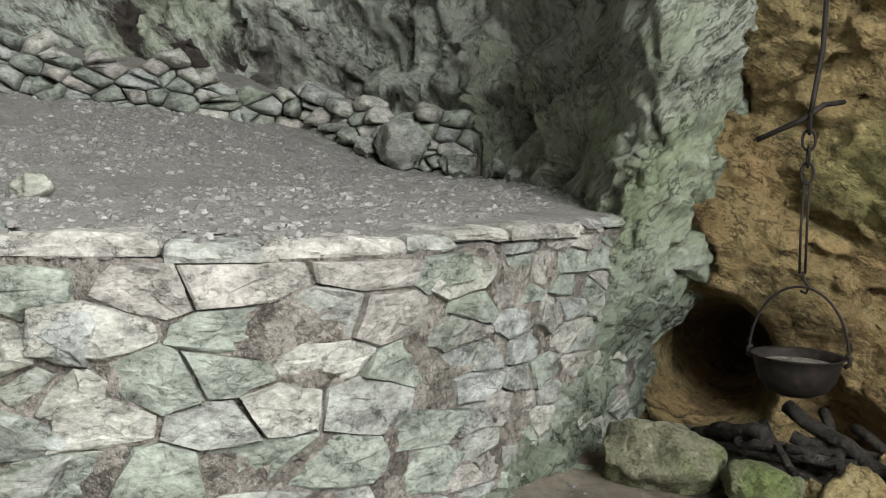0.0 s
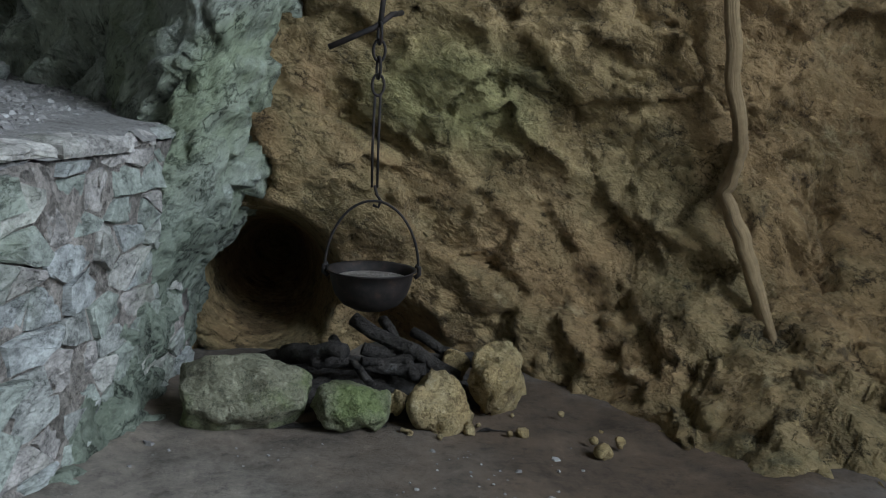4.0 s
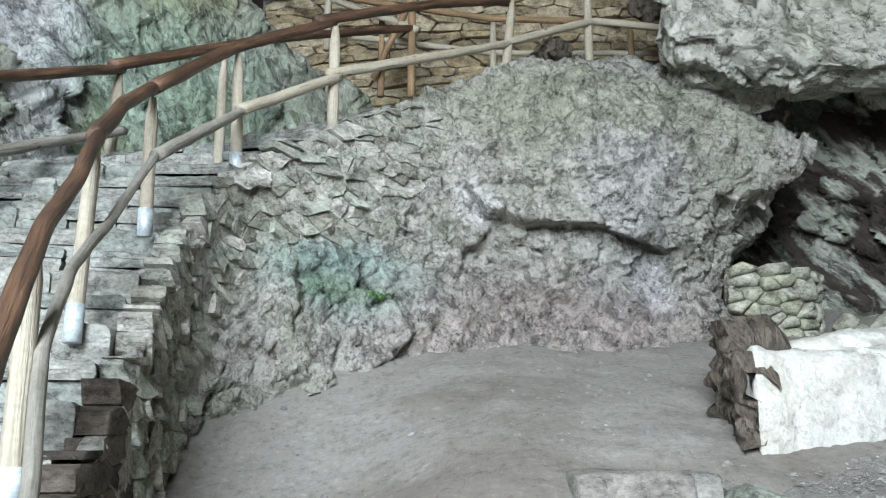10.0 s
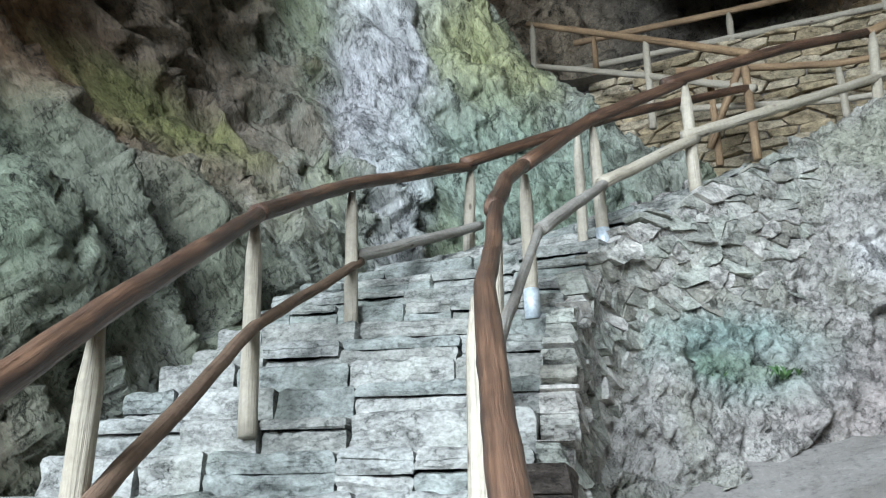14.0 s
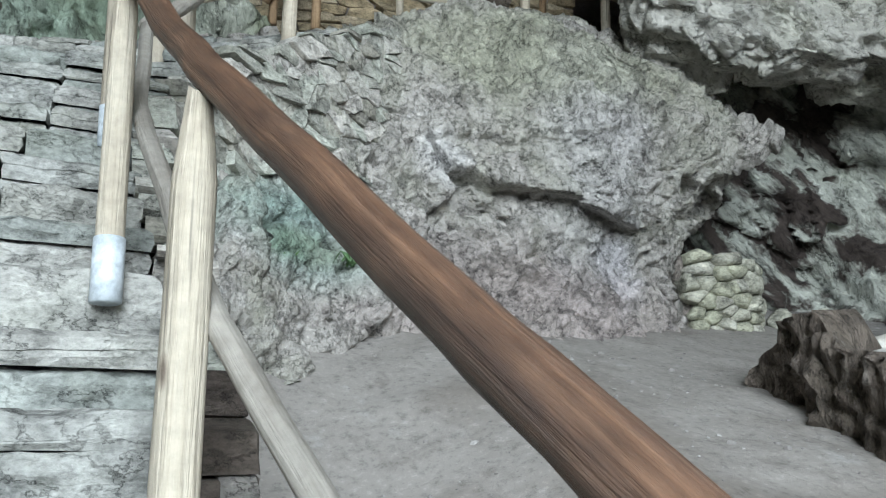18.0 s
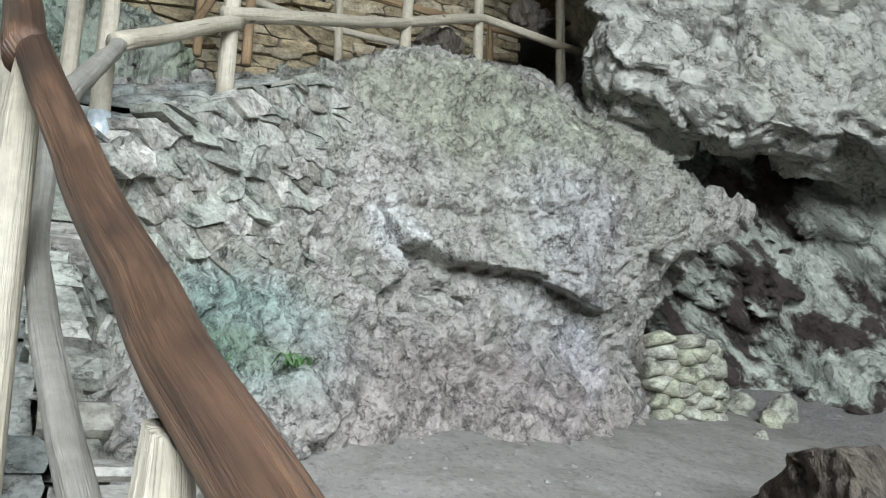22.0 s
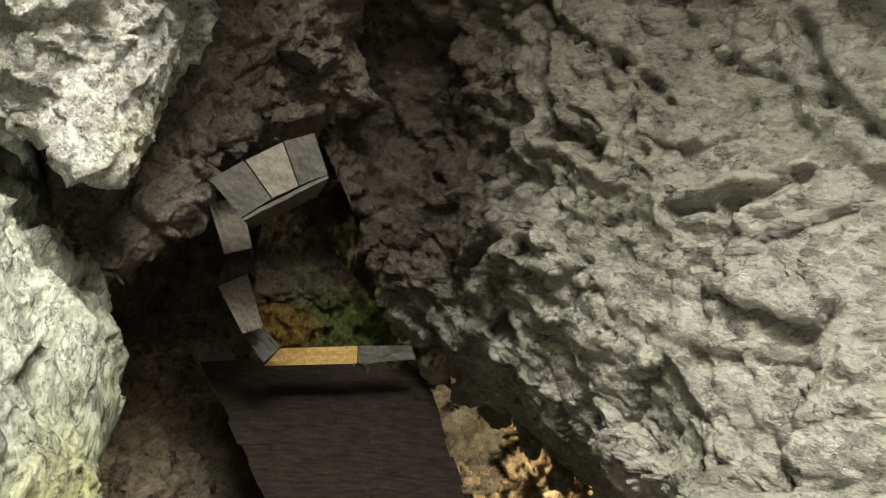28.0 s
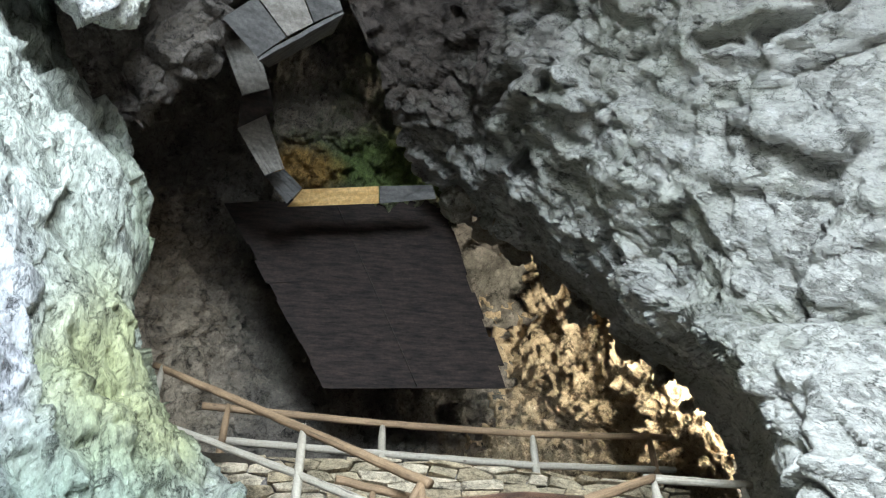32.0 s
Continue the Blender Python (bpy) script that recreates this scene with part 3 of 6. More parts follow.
def sheet(name, rows, nu, nv, relief, size, mat, seed=0.0, parent=None, bumps=(), kind="structure", label="", layers=None, ledges=(), bed=None, clefts=()):
    """A rock surface through rows of guide points, broken by relief along its normals. bumps: (centre, radius, push); clefts: (line, width, depth)."""
    splits = [(Vector(a), Vector(b), wide, deep) for line, wide, deep in clefts for a, b in zip(line, line[1:])]
    grid = []
    for j in range(nv + 1):
        guide = [spline([r[k] for r in rows], j / nv) for k in range(len(rows[0]))]
        grid.append([spline(guide, i / nu) for i in range(nu + 1)])
    bm = bmesh.new()
    out = []
    for j in range(nv + 1):
        for i in range(nu + 1):
            p = grid[j][i]
            du = grid[j][min(i + 1, nu)] - grid[j][max(i - 1, 0)]
            dv = grid[min(j + 1, nv)][i] - grid[max(j - 1, 0)][i]
            n = du.cross(dv).normalized()
            q = p.copy()
            if layers:
                axis, pitch, amount = layers
                s = p.dot(Vector(axis)) / pitch + 0.6 * noise.noise(p * 0.7)
                q += n * amount * (abs((s % 1) - 0.5) * 2 - 0.5)
            w = p - Vector(bed[0]).normalized() * p.dot(Vector(bed[0]).normalized()) * (1 - 1 / bed[1]) if bed else p
            q += n * relief * crag(w, size, seed)
            for centre, radius, push in bumps:
                k = (p - Vector(centre)).length / radius
                if k < 1:
                    q += Vector(push) * (1 - k * k) ** 2
            for a, b, wide, deep in splits:
                if (p - a).length < 4 * wide + 0.5 + (b - a).length:
                    f = min(1.0, max(0.0, (p - a).dot(b - a) / (b - a).length_squared))
                    gap = p - a.lerp(b, f)
                    gap = (gap - n * gap.dot(n)).length + 0.1 * noise.noise(p * 3.1) + 0.04 * noise.noise(p * 9)
                    q += n * deep * (0.35 * math.exp(-((gap - 2.2 * wide) / wide) ** 2) - math.exp(-(gap / wide) ** 2)) if (p - a.lerp(b, f)).length < 1.0 else Vector((0, 0, 0))
            for line, up, under, reach in ledges:
                if line[0][0] < p.y < line[-1][0]:
                    d = p.z - table(line, p.y) - 0.05 * noise.noise(p * 5) - 0.02 * noise.noise(p * 13)
                    fade = ease(line[0][0], line[0][0] + 0.2, p.y) * (1 - ease(line[-1][0] - 0.3, line[-1][0], p.y))
                    lip = ease(-0.035, 0.025, d)
                    q += n * fade * (lip * up * math.exp(-max(d, 0) / reach) - (1 - lip) * under * math.exp(min(d, 0) / (reach * 0.6)))
            out.append(bm.verts.new(q))
    for j in range(nv):
        for i in range(nu):
            a = j * (nu + 1) + i
            bm.faces.new((out[a], out[a + 1], out[a + nu + 2], out[a + nu + 1]))
    ob = obj(name, bm, mat, parent)
    return tagged(ob, label, kind=kind) if not parent else ob


def boulder(name, at, size, turn, mat, relief=0.12, grain=0.6, seed=0.0, detail=5, parent=None, flat=0.0):
    """A stone: an ellipsoid flattened on planes and broken by relief."""
    bm = bmesh.new()
    bmesh.ops.create_icosphere(bm, subdivisions=detail, radius=1)
    rnd = random.Random(seed * 7 + 3)
    cuts = [(Vector((rnd.gauss(0, 1), rnd.gauss(0, 1), rnd.gauss(0, 1))).normalized(), rnd.uniform(0.62, 0.85)) for _ in range(9)]
    m = pose(*at, *turn)
    for v in bm.verts:
        p = v.co.copy()
        for n, d in cuts:
            s = p.dot(n) - d
            if s > 0:
                p -= n * s * 0.85
        p = Vector((p.x * size[0], p.y * size[1], p.z * size[2]))
        w = m @ p
        p += v.co.normalized() * relief * crag(w, grain, seed)
        v.co = p
    ob = obj(name, bm, mat, parent)
    ob.matrix_basis = m
    return ob


def log(points, radius, sides=12, wobble=0.03, taper=0.0, seed=0, knots=0.0):
    """A round pole along points: slightly crooked and out of round, closed ends, grain along its length."""
    bm = bmesh.new()
    uv = bm.loops.layers.uv.new("grain")
    r0 = random.Random(seed)
    pts = [Vector(p) for p in points]
    total = [0.0]
    for a, b in zip(pts, pts[1:]):
        total.append(total[-1] + (b - a).length)
    rings = []
    side = None
    for k, p in enumerate(pts):
        d = (pts[min(k + 1, len(pts) - 1)] - pts[max(k - 1, 0)]).normalized()
        if side is None:
            side = d.cross(Vector((0, 0, 1)) if abs(d.z) < 0.9 else Vector((1, 0, 0))).normalized()
        side = (side - d * side.dot(d)).normalized()
        up = side.cross(d)
        r = radius * (1 + taper * (k / max(1, len(pts) - 1) - 0.5))
        ring = []
        for s in range(sides):
            a = 2 * math.pi * s / sides
            q = Vector((math.cos(a) * 1.3 + seed, math.sin(a) * 1.3, total[k] * 2.5))
            ring.append(bm.verts.new(p + (side * math.cos(a) + up * math.sin(a)) * r * (1 + wobble * 2 * noise.noise(q) + knots * max(0, noise.noise(q * 2.2) - 0.35))))
        rings.append(ring)
    for k, (a, b) in enumerate(zip(rings, rings[1:])):
        for s in range(sides):
            f = bm.faces.new((a[s], a[(s + 1) % sides], b[(s + 1) % sides], b[s]))
            for loop, (u, v) in zip(f.loops, ((s, k), (s + 1, k), (s + 1, k + 1), (s, k + 1))):
                loop[uv].uv = (u / sides * 2 * math.pi * radius + seed * 3.7, total[v] + seed * 1.3)
    for ring in (rings[0][::-1], rings[-1]):
        f = bm.faces.new(ring)
        for loop in f.loops:
            loop[uv].uv = (loop.vert.co.x + loop.vert.co.y, loop.vert.co.z * 0.1)
    return bm


def along(points, n, sag=0.0, seed=0, crook=0.0):
    """Evenly spaced places on a smooth line, a little crooked."""
    out = []
    for i in range(n + 1):
        u = i / n * (len(points) - 1)
        j = min(int(u), len(points) - 2)
        p = spline(points, i / n).lerp(Vector(points[j]).lerp(Vector(points[j + 1]), u - j), 0.9)
        out.append(p + Vector((crook * noise.noise(Vector((i * 0.35, seed, 0))), crook * noise.noise(Vector((i * 0.35, seed, 5))), crook * noise.noise(Vector((i * 0.35, seed, 9))) - sag * math.sin(math.pi * i / n))))
    return out


# ---- ground ----
FLOOR = [(-12, 4.2), (-8, 2.7), (-6.7, 2.3), (-5.2, 1.46), (-4.2, 1.02), (-3.3, 0.64), (-2.6, 0.38), (-2, 0.2), (-1.2, 0.06), (0, 0.0), (20, 0.0)]
RAMP = [(-12, 4.2), (-8, 2.7), (-6.7, 2.3), (-5.1, 1.82), (-4.3, 1.58), (-3.6, 1.28), (-2.7, 0.77), (-2, 0.34), (-1.2, 0.07), (0, 0.0), (20, 0.0)]


def floor_z(x, y):
    """The earth floor: level by the hearth, climbing towards the back of the cave, steeper by the terrace."""
    steep = ease(-0.9, 0.5, y)
    z = sum(table(FLOOR, x + d) * (1 - steep) + table(RAMP, x + d) * steep for d in (-0.4, -0.2, 0, 0.2, 0.4)) / 5
    return z


def terrace_z(x, y):
    return 1.18 - 0.087 * (x + 1.06) + 0.05 * (y - 2.24) + 0.03 * max(0, -x - 2.5) * max(0, y - 2) + 0.08 * max(0, -x - 3.0)


def ground_z(x, y):
    return max(floor_z(x, y), terrace_z(x, y)) if y > 2.2 and x < -0.8 else floor_z(x, y)


def ground(name, xs, ys, step, height, mat, relief, inside=None):
    bm = bmesh.new()
    nx, ny = int((xs[1] - xs[0]) / step), int((ys[1] - ys[0]) / step)
    vs = {}
    for j in range(ny + 1):
        for i in range(nx + 1):
            x, y = xs[0] + i * step, ys[0] + j * step
            p = Vector((x, y, 0))
            z = height(x, y) + relief * (noise.noise(p * 0.9) + 0.5 * noise.noise(p * 2.7) + 0.35 * noise.noise(p * 8) + 0.2 * noise.noise(p * 19))
            vs[i, j] = bm.verts.new((x, y, z))
    for j in range(ny):
        for i in range(nx):
            if inside is None or inside(xs[0] + (i + 0.5) * step, ys[0] + (j + 0.5) * step):
                bm.faces.new((vs[i, j], vs[i + 1, j], vs[i + 1, j + 1], vs[i, j + 1]))
    for v in [v for v in bm.verts if not v.link_faces]:
        bm.verts.remove(v)
    return tagged(obj(name, bm, mat), kind="structure")
# ---- the cave: rock surfaces ----
ground("floor", (-13, 16), (-8, 9), 0.07, floor_z, EARTH, 0.045)
outside = ground("ground", (8, 60), (-40, 40), 2.0, lambda x, y: -0.25, EARTH, 0.2)


def terrace_front(x):
    """Where the terrace's earth meets the retaining wall."""
    return table([(-9, 2.2), (-5.1, 1.7), (-4.15, 1.33), (-3.5, 1.42), (-2.8, 1.56), (-1.9, 1.6), (-1.4, 1.84), (-1.06, 2.2), (-0.76, 2.7), (-0.5, 3.9), (-0.4, 4.9)], x)


def on_terrace(x, y):
    return y > terrace_front(x) + 0.03 and x < -0.46


def terrace_ground(x, y):
    """The terrace surface, running out into the climbing floor past the end of its wall."""
    k = ease(-3.7, -4.4, x) * (1 - ease(1.6, 2.3, y))
    return (terrace_z(x, y) - 0.05 * (1 - ease(0.1, 0.4, y - terrace_front(x)))) * (1 - k) + (floor_z(x, y) - 0.03) * k


ground("terrace_floor", (-9.5, -0.3), (1.4, 9), 0.06, terrace_ground, GRAVEL_EARTH, 0.03, on_terrace)

sheet("wall_hearth", [
    [(-0.75, 5.2, -0.3), (0.3, 5.1, -0.3), (1.55, 4.75, -0.3), (1.95, 3.3, -0.3), (3.2, 2.8, -0.3), (6.5, 2.3, -0.3)],
    [(-0.5, 4.85, 0.7), (0.4, 5.0, 0.7), (1.6, 4.85, 0.7), (2.5, 4.5, 0.7), (3.6, 4.5, 0.7), (6.5, 3.4, 0.7)],
    [(-0.42, 4.8, 1.7), (0.4, 4.9, 1.7), (1.6, 4.7, 1.7), (2.5, 4.6, 1.7), (3.6, 4.75, 1.7), (6.5, 4.2, 1.7)],
    [(-0.3, 4.8, 3.3), (0.4, 4.7, 3.3), (1.6, 4.4, 3.3), (2.5, 4.4, 3.3), (3.6, 4.4, 3.3), (6.5, 4.0, 3.3)],
    [(-0.3, 5.2, 8.5), (0.4, 4.9, 8.5), (1.6, 4.6, 8.5), (2.5, 4.4, 8.5), (3.6, 4.4, 8.5), (6.5, 4.6, 8.5)]],
    240, 220, 0.085, 0.36, BROWN_ROCK, 1.0, layers=((0.45, 0.0, 0.85), 0.34, 0.03), bed=(HEARTH_BED, 1.5),
    bumps=[((-0.12, 5.0, 0.4), 0.52, (0, 1.6, 0)), ((0.6, 5.0, 0.1), 0.35, (0.0, 0.25, 0)), ((3.9, 4.6, 0.6), 0.8, (0, 0.5, 0)), ((0.45, 4.9, 0.75), 0.28, (0, -0.14, 0))])
sheet("wall_pillar", [
    [(-0.95, 3.6, -0.2), (-0.55, 3.25, -0.2), (-0.36, 4.1, -0.2), (-0.42, 5.1, -0.2)],
    [(-0.98, 4.3, 0.45), (-0.62, 3.95, 0.45), (-0.42, 4.45, 0.45), (-0.4, 5.1, 0.45)],
    [(-1.0, 5.2, 1.0), (-0.55, 4.6, 1.0), (-0.2, 4.68, 1.0), (-0.02, 5.2, 1.0)],
    [(-1.0, 5.6, 2.2), (-0.42, 4.7, 2.2), (0.05, 4.65, 2.2), (0.3, 5.2, 2.2)],
    [(-0.9, 5.6, 4.5), (-0.2, 4.7, 4.5), (0.4, 4.5, 4.5), (0.7, 5.2, 4.5)]],
    70, 150, 0.09, 0.35, GREEN_ROCK, 8.0)
sheet("wall_terrace", [
    [(-9.4, 3.4, 1.4), (-8.7, 4.9, 1.4), (-6.8, 5.9, 1.5), (-5.0, 7.2, 1.4), (-3.3, 7.1, 1.3), (-1.9, 6.55, 1.2), (-1.05, 5.5, 1.1), (-0.35, 5.25, 0.9)],
    [(-9.6, 3.4, 3.0), (-8.8, 5.0, 3.0), (-7.0, 6.2, 3.0), (-5.0, 7.5, 3.0), (-3.3, 7.3, 3.0), (-1.9, 6.7, 3.0), (-1.0, 5.6, 3.0), (-0.3, 5.3, 3.0)],
    ] + [
    [(-9.4, 3.6, 4.4), (-8.2, 5.0, 4.6), (-6.8, 6.2, 4.8), (-5.0, 6.8, 5.0), (-3.3, 6.8, 5.0), (-1.9, 6.4, 5.0), (-1.0, 5.6, 5.0), (-0.1, 5.2, 5.0)],
    [(-9.0, 4.6, 6.0), (-7.8, 5.4, 6.8), (-6.6, 6.2, 7.8), (-5.0, 6.0, 8.5), (-3.3, 6.0, 8.5), (-1.9, 5.8, 8.5), (-1.0, 5.4, 8.5), (0.0, 5.0, 8.5)]],
    260, 170, 0.22, 0.55, STRIPED_ROCK, 2.0, layers=((0.1, 0.7, 0.7), 0.6, 0.2), bed=(BACK_BED, 2.4), bumps=[((-7.9, 5.5, 2.9), 1.0, (0.25, -0.35, 0.0))])
LEDGE = [(0.38, 4.06), (0.65, 3.76), (0.95, 3.65), (1.35, 3.62), (1.65, 3.62), (2.0, 3.5), (2.4, 3.42)]
CREVICE = [(0.15, 3.76), (0.32, 3.62), (0.64, 3.39), (0.87, 3.21), (1.16, 2.92), (1.45, 2.68)]
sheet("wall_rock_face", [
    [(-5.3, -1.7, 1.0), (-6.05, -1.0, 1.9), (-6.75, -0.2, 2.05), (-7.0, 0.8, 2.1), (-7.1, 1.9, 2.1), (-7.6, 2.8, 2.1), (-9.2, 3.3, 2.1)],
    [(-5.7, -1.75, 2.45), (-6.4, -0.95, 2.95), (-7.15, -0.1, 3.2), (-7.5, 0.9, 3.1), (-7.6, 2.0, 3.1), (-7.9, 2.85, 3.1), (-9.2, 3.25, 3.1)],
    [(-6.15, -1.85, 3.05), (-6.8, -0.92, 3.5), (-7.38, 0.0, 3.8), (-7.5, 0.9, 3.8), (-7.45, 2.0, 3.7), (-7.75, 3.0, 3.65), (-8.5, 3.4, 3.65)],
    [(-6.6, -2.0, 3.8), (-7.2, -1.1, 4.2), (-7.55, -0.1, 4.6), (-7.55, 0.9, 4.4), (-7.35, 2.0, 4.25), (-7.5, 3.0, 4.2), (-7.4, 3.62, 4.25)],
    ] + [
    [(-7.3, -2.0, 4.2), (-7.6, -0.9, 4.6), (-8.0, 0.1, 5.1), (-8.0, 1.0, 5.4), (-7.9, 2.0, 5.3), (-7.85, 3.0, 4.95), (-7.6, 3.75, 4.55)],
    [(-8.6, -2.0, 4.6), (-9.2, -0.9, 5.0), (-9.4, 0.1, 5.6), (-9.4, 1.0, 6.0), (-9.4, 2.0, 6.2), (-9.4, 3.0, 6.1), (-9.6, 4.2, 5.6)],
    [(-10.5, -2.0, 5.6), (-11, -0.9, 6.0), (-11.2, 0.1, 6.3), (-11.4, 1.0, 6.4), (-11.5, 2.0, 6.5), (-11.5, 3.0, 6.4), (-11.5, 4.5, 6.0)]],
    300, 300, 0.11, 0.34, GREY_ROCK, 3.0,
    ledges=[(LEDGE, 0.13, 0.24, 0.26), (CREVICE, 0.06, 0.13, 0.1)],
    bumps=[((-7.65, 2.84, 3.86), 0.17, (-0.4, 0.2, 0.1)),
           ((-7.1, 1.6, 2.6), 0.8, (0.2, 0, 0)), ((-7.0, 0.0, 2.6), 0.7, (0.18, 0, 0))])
sheet("wall_stairs", [
    [(2.5, -5.2, -0.3), (-1.3, -4.0, 0.2), (-3.5, -3.75, 1.5), (-5.4, -3.8, 2.9), (-7.0, -3.7, 3.7), (-8.4, -2.9, 4.3), (-9.3, -1.6, 4.6), (-10.4, -0.4, 5.2)],
    [(2.5, -5.3, 2.0), (-1.3, -4.4, 2.0), (-3.6, -4.1, 3.2), (-5.6, -4.2, 4.2), (-7.3, -3.6, 4.8), (-8.4, -2.9, 5.5), (-9.2, -1.7, 5.6), (-9.7, -0.7, 5.9)],
    [(2.5, -4.9, 4.5), (-1.6, -4.4, 4.6), (-4.2, -4.7, 5.0), (-6.2, -4.9, 5.6), (-7.7, -3.7, 6.2), (-8.5, -2.8, 6.6), (-9.0, -2.2, 6.7), (-9.8, -1.9, 6.7)],
    ] + [
    [(2.5, -5.2, 6.5), (-1.6, -4.7, 6.8), (-4.4, -4.3, 7.2), (-6.2, -4.7, 7.6), (-7.6, -3.9, 8.0), (-8.7, -3.1, 8.2), (-9.6, -3.0, 8.2), (-10.8, -3.3, 8.2)],
    [(2.5, -5.8, 8.5), (-1.6, -5.5, 9.0), (-4.4, -5.4, 9.6), (-6.2, -5.2, 10.0), (-7.6, -4.7, 10.3), (-8.8, -3.7, 10.5), (-9.8, -3.8, 10.5), (-11.2, -4.2, 10.5)],
    [(2.5, -6.2, 12.5), (-1.6, -6.8, 12.8), (-4.4, -7.2, 13.2), (-6.2, -7.2, 13.4), (-7.6, -6.8, 13.6), (-8.8, -6.0, 13.8), (-9.8, -5.4, 13.8), (-11.2, -5.2, 13.8)]],
    270, 240, 0.15, 0.5, GREEN_ROCK, 4.0, layers=((-0.6, 0.0, 0.8), 0.55, 0.1), bed=(STAIR_BED, 2.6),
    bumps=[((-4.4, -4.4, 5.6), 1.3, (0, -0.5, 0.2)), ((-3.6, -4.1, 3.0), 0.9, (0, 0.35, 0))],
    clefts=[([(-4.28, -5.15, 5.5), (-4.93, -5.07, 5.6), (-5.44, -4.87, 5.5), (-6.13, -4.79, 5.49)], 0.1, 0.3), ([(-6.6, -4.7, 5.72), (-6.94, -4.45, 5.54), (-7.03, -3.87, 4.9), (-7.36, -3.74, 4.75), (-7.62, -3.41, 4.55)], 0.08, 0.24),
            ([(-5.8, -4.87, 6.56), (-6.44, -4.7, 6.56), (-6.9, -4.55, 6.34)], 0.07, 0.2), ([(-4.46, -4.33, 4.09), (-4.72, -4.16, 3.67), (-5.06, -4.01, 3.14)], 0.16, 0.4), ([(-5.9, -4.3, 4.75), (-6.18, -4.23, 4.59), (-6.6, -3.9, 4.3)], 0.06, 0.16)])
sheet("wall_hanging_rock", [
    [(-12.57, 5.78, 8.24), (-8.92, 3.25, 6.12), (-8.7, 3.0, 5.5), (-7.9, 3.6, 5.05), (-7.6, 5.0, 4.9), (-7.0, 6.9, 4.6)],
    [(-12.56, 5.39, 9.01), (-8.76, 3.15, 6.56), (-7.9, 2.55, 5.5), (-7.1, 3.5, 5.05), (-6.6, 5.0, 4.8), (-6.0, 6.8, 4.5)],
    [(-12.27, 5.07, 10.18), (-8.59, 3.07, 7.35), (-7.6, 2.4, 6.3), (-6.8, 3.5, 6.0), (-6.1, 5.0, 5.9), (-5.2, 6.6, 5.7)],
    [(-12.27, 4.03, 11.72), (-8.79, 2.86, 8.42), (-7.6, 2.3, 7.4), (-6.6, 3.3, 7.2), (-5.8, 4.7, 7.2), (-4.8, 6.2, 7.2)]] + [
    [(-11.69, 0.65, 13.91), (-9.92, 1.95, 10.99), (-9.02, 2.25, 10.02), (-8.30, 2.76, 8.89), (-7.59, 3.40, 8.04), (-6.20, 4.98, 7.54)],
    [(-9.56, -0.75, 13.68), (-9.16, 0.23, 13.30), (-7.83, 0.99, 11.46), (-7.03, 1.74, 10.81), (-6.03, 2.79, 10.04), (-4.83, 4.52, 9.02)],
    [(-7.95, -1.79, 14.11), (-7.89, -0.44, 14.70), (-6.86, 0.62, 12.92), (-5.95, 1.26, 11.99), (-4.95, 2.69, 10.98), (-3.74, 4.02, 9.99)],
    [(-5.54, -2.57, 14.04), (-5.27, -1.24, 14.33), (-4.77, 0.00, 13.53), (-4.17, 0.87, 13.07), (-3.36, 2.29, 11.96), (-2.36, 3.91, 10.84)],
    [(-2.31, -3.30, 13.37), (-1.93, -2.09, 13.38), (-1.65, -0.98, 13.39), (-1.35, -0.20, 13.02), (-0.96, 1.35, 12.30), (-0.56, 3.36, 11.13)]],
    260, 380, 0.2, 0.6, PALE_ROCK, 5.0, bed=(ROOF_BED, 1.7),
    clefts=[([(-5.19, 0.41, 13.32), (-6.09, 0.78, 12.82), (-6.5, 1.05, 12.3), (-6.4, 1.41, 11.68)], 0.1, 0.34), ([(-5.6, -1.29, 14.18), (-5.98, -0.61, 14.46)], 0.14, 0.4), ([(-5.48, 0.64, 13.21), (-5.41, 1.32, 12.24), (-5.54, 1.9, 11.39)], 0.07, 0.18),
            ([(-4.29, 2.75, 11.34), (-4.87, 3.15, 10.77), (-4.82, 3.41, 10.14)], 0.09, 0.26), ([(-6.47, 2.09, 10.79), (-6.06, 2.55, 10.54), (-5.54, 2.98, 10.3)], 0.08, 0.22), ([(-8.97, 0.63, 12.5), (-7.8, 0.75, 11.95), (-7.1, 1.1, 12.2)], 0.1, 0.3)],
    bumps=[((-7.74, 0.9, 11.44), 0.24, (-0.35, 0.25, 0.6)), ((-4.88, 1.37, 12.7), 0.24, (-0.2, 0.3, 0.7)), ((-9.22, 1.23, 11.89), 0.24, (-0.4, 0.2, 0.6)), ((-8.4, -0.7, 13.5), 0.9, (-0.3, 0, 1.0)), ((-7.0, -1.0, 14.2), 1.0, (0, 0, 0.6))])
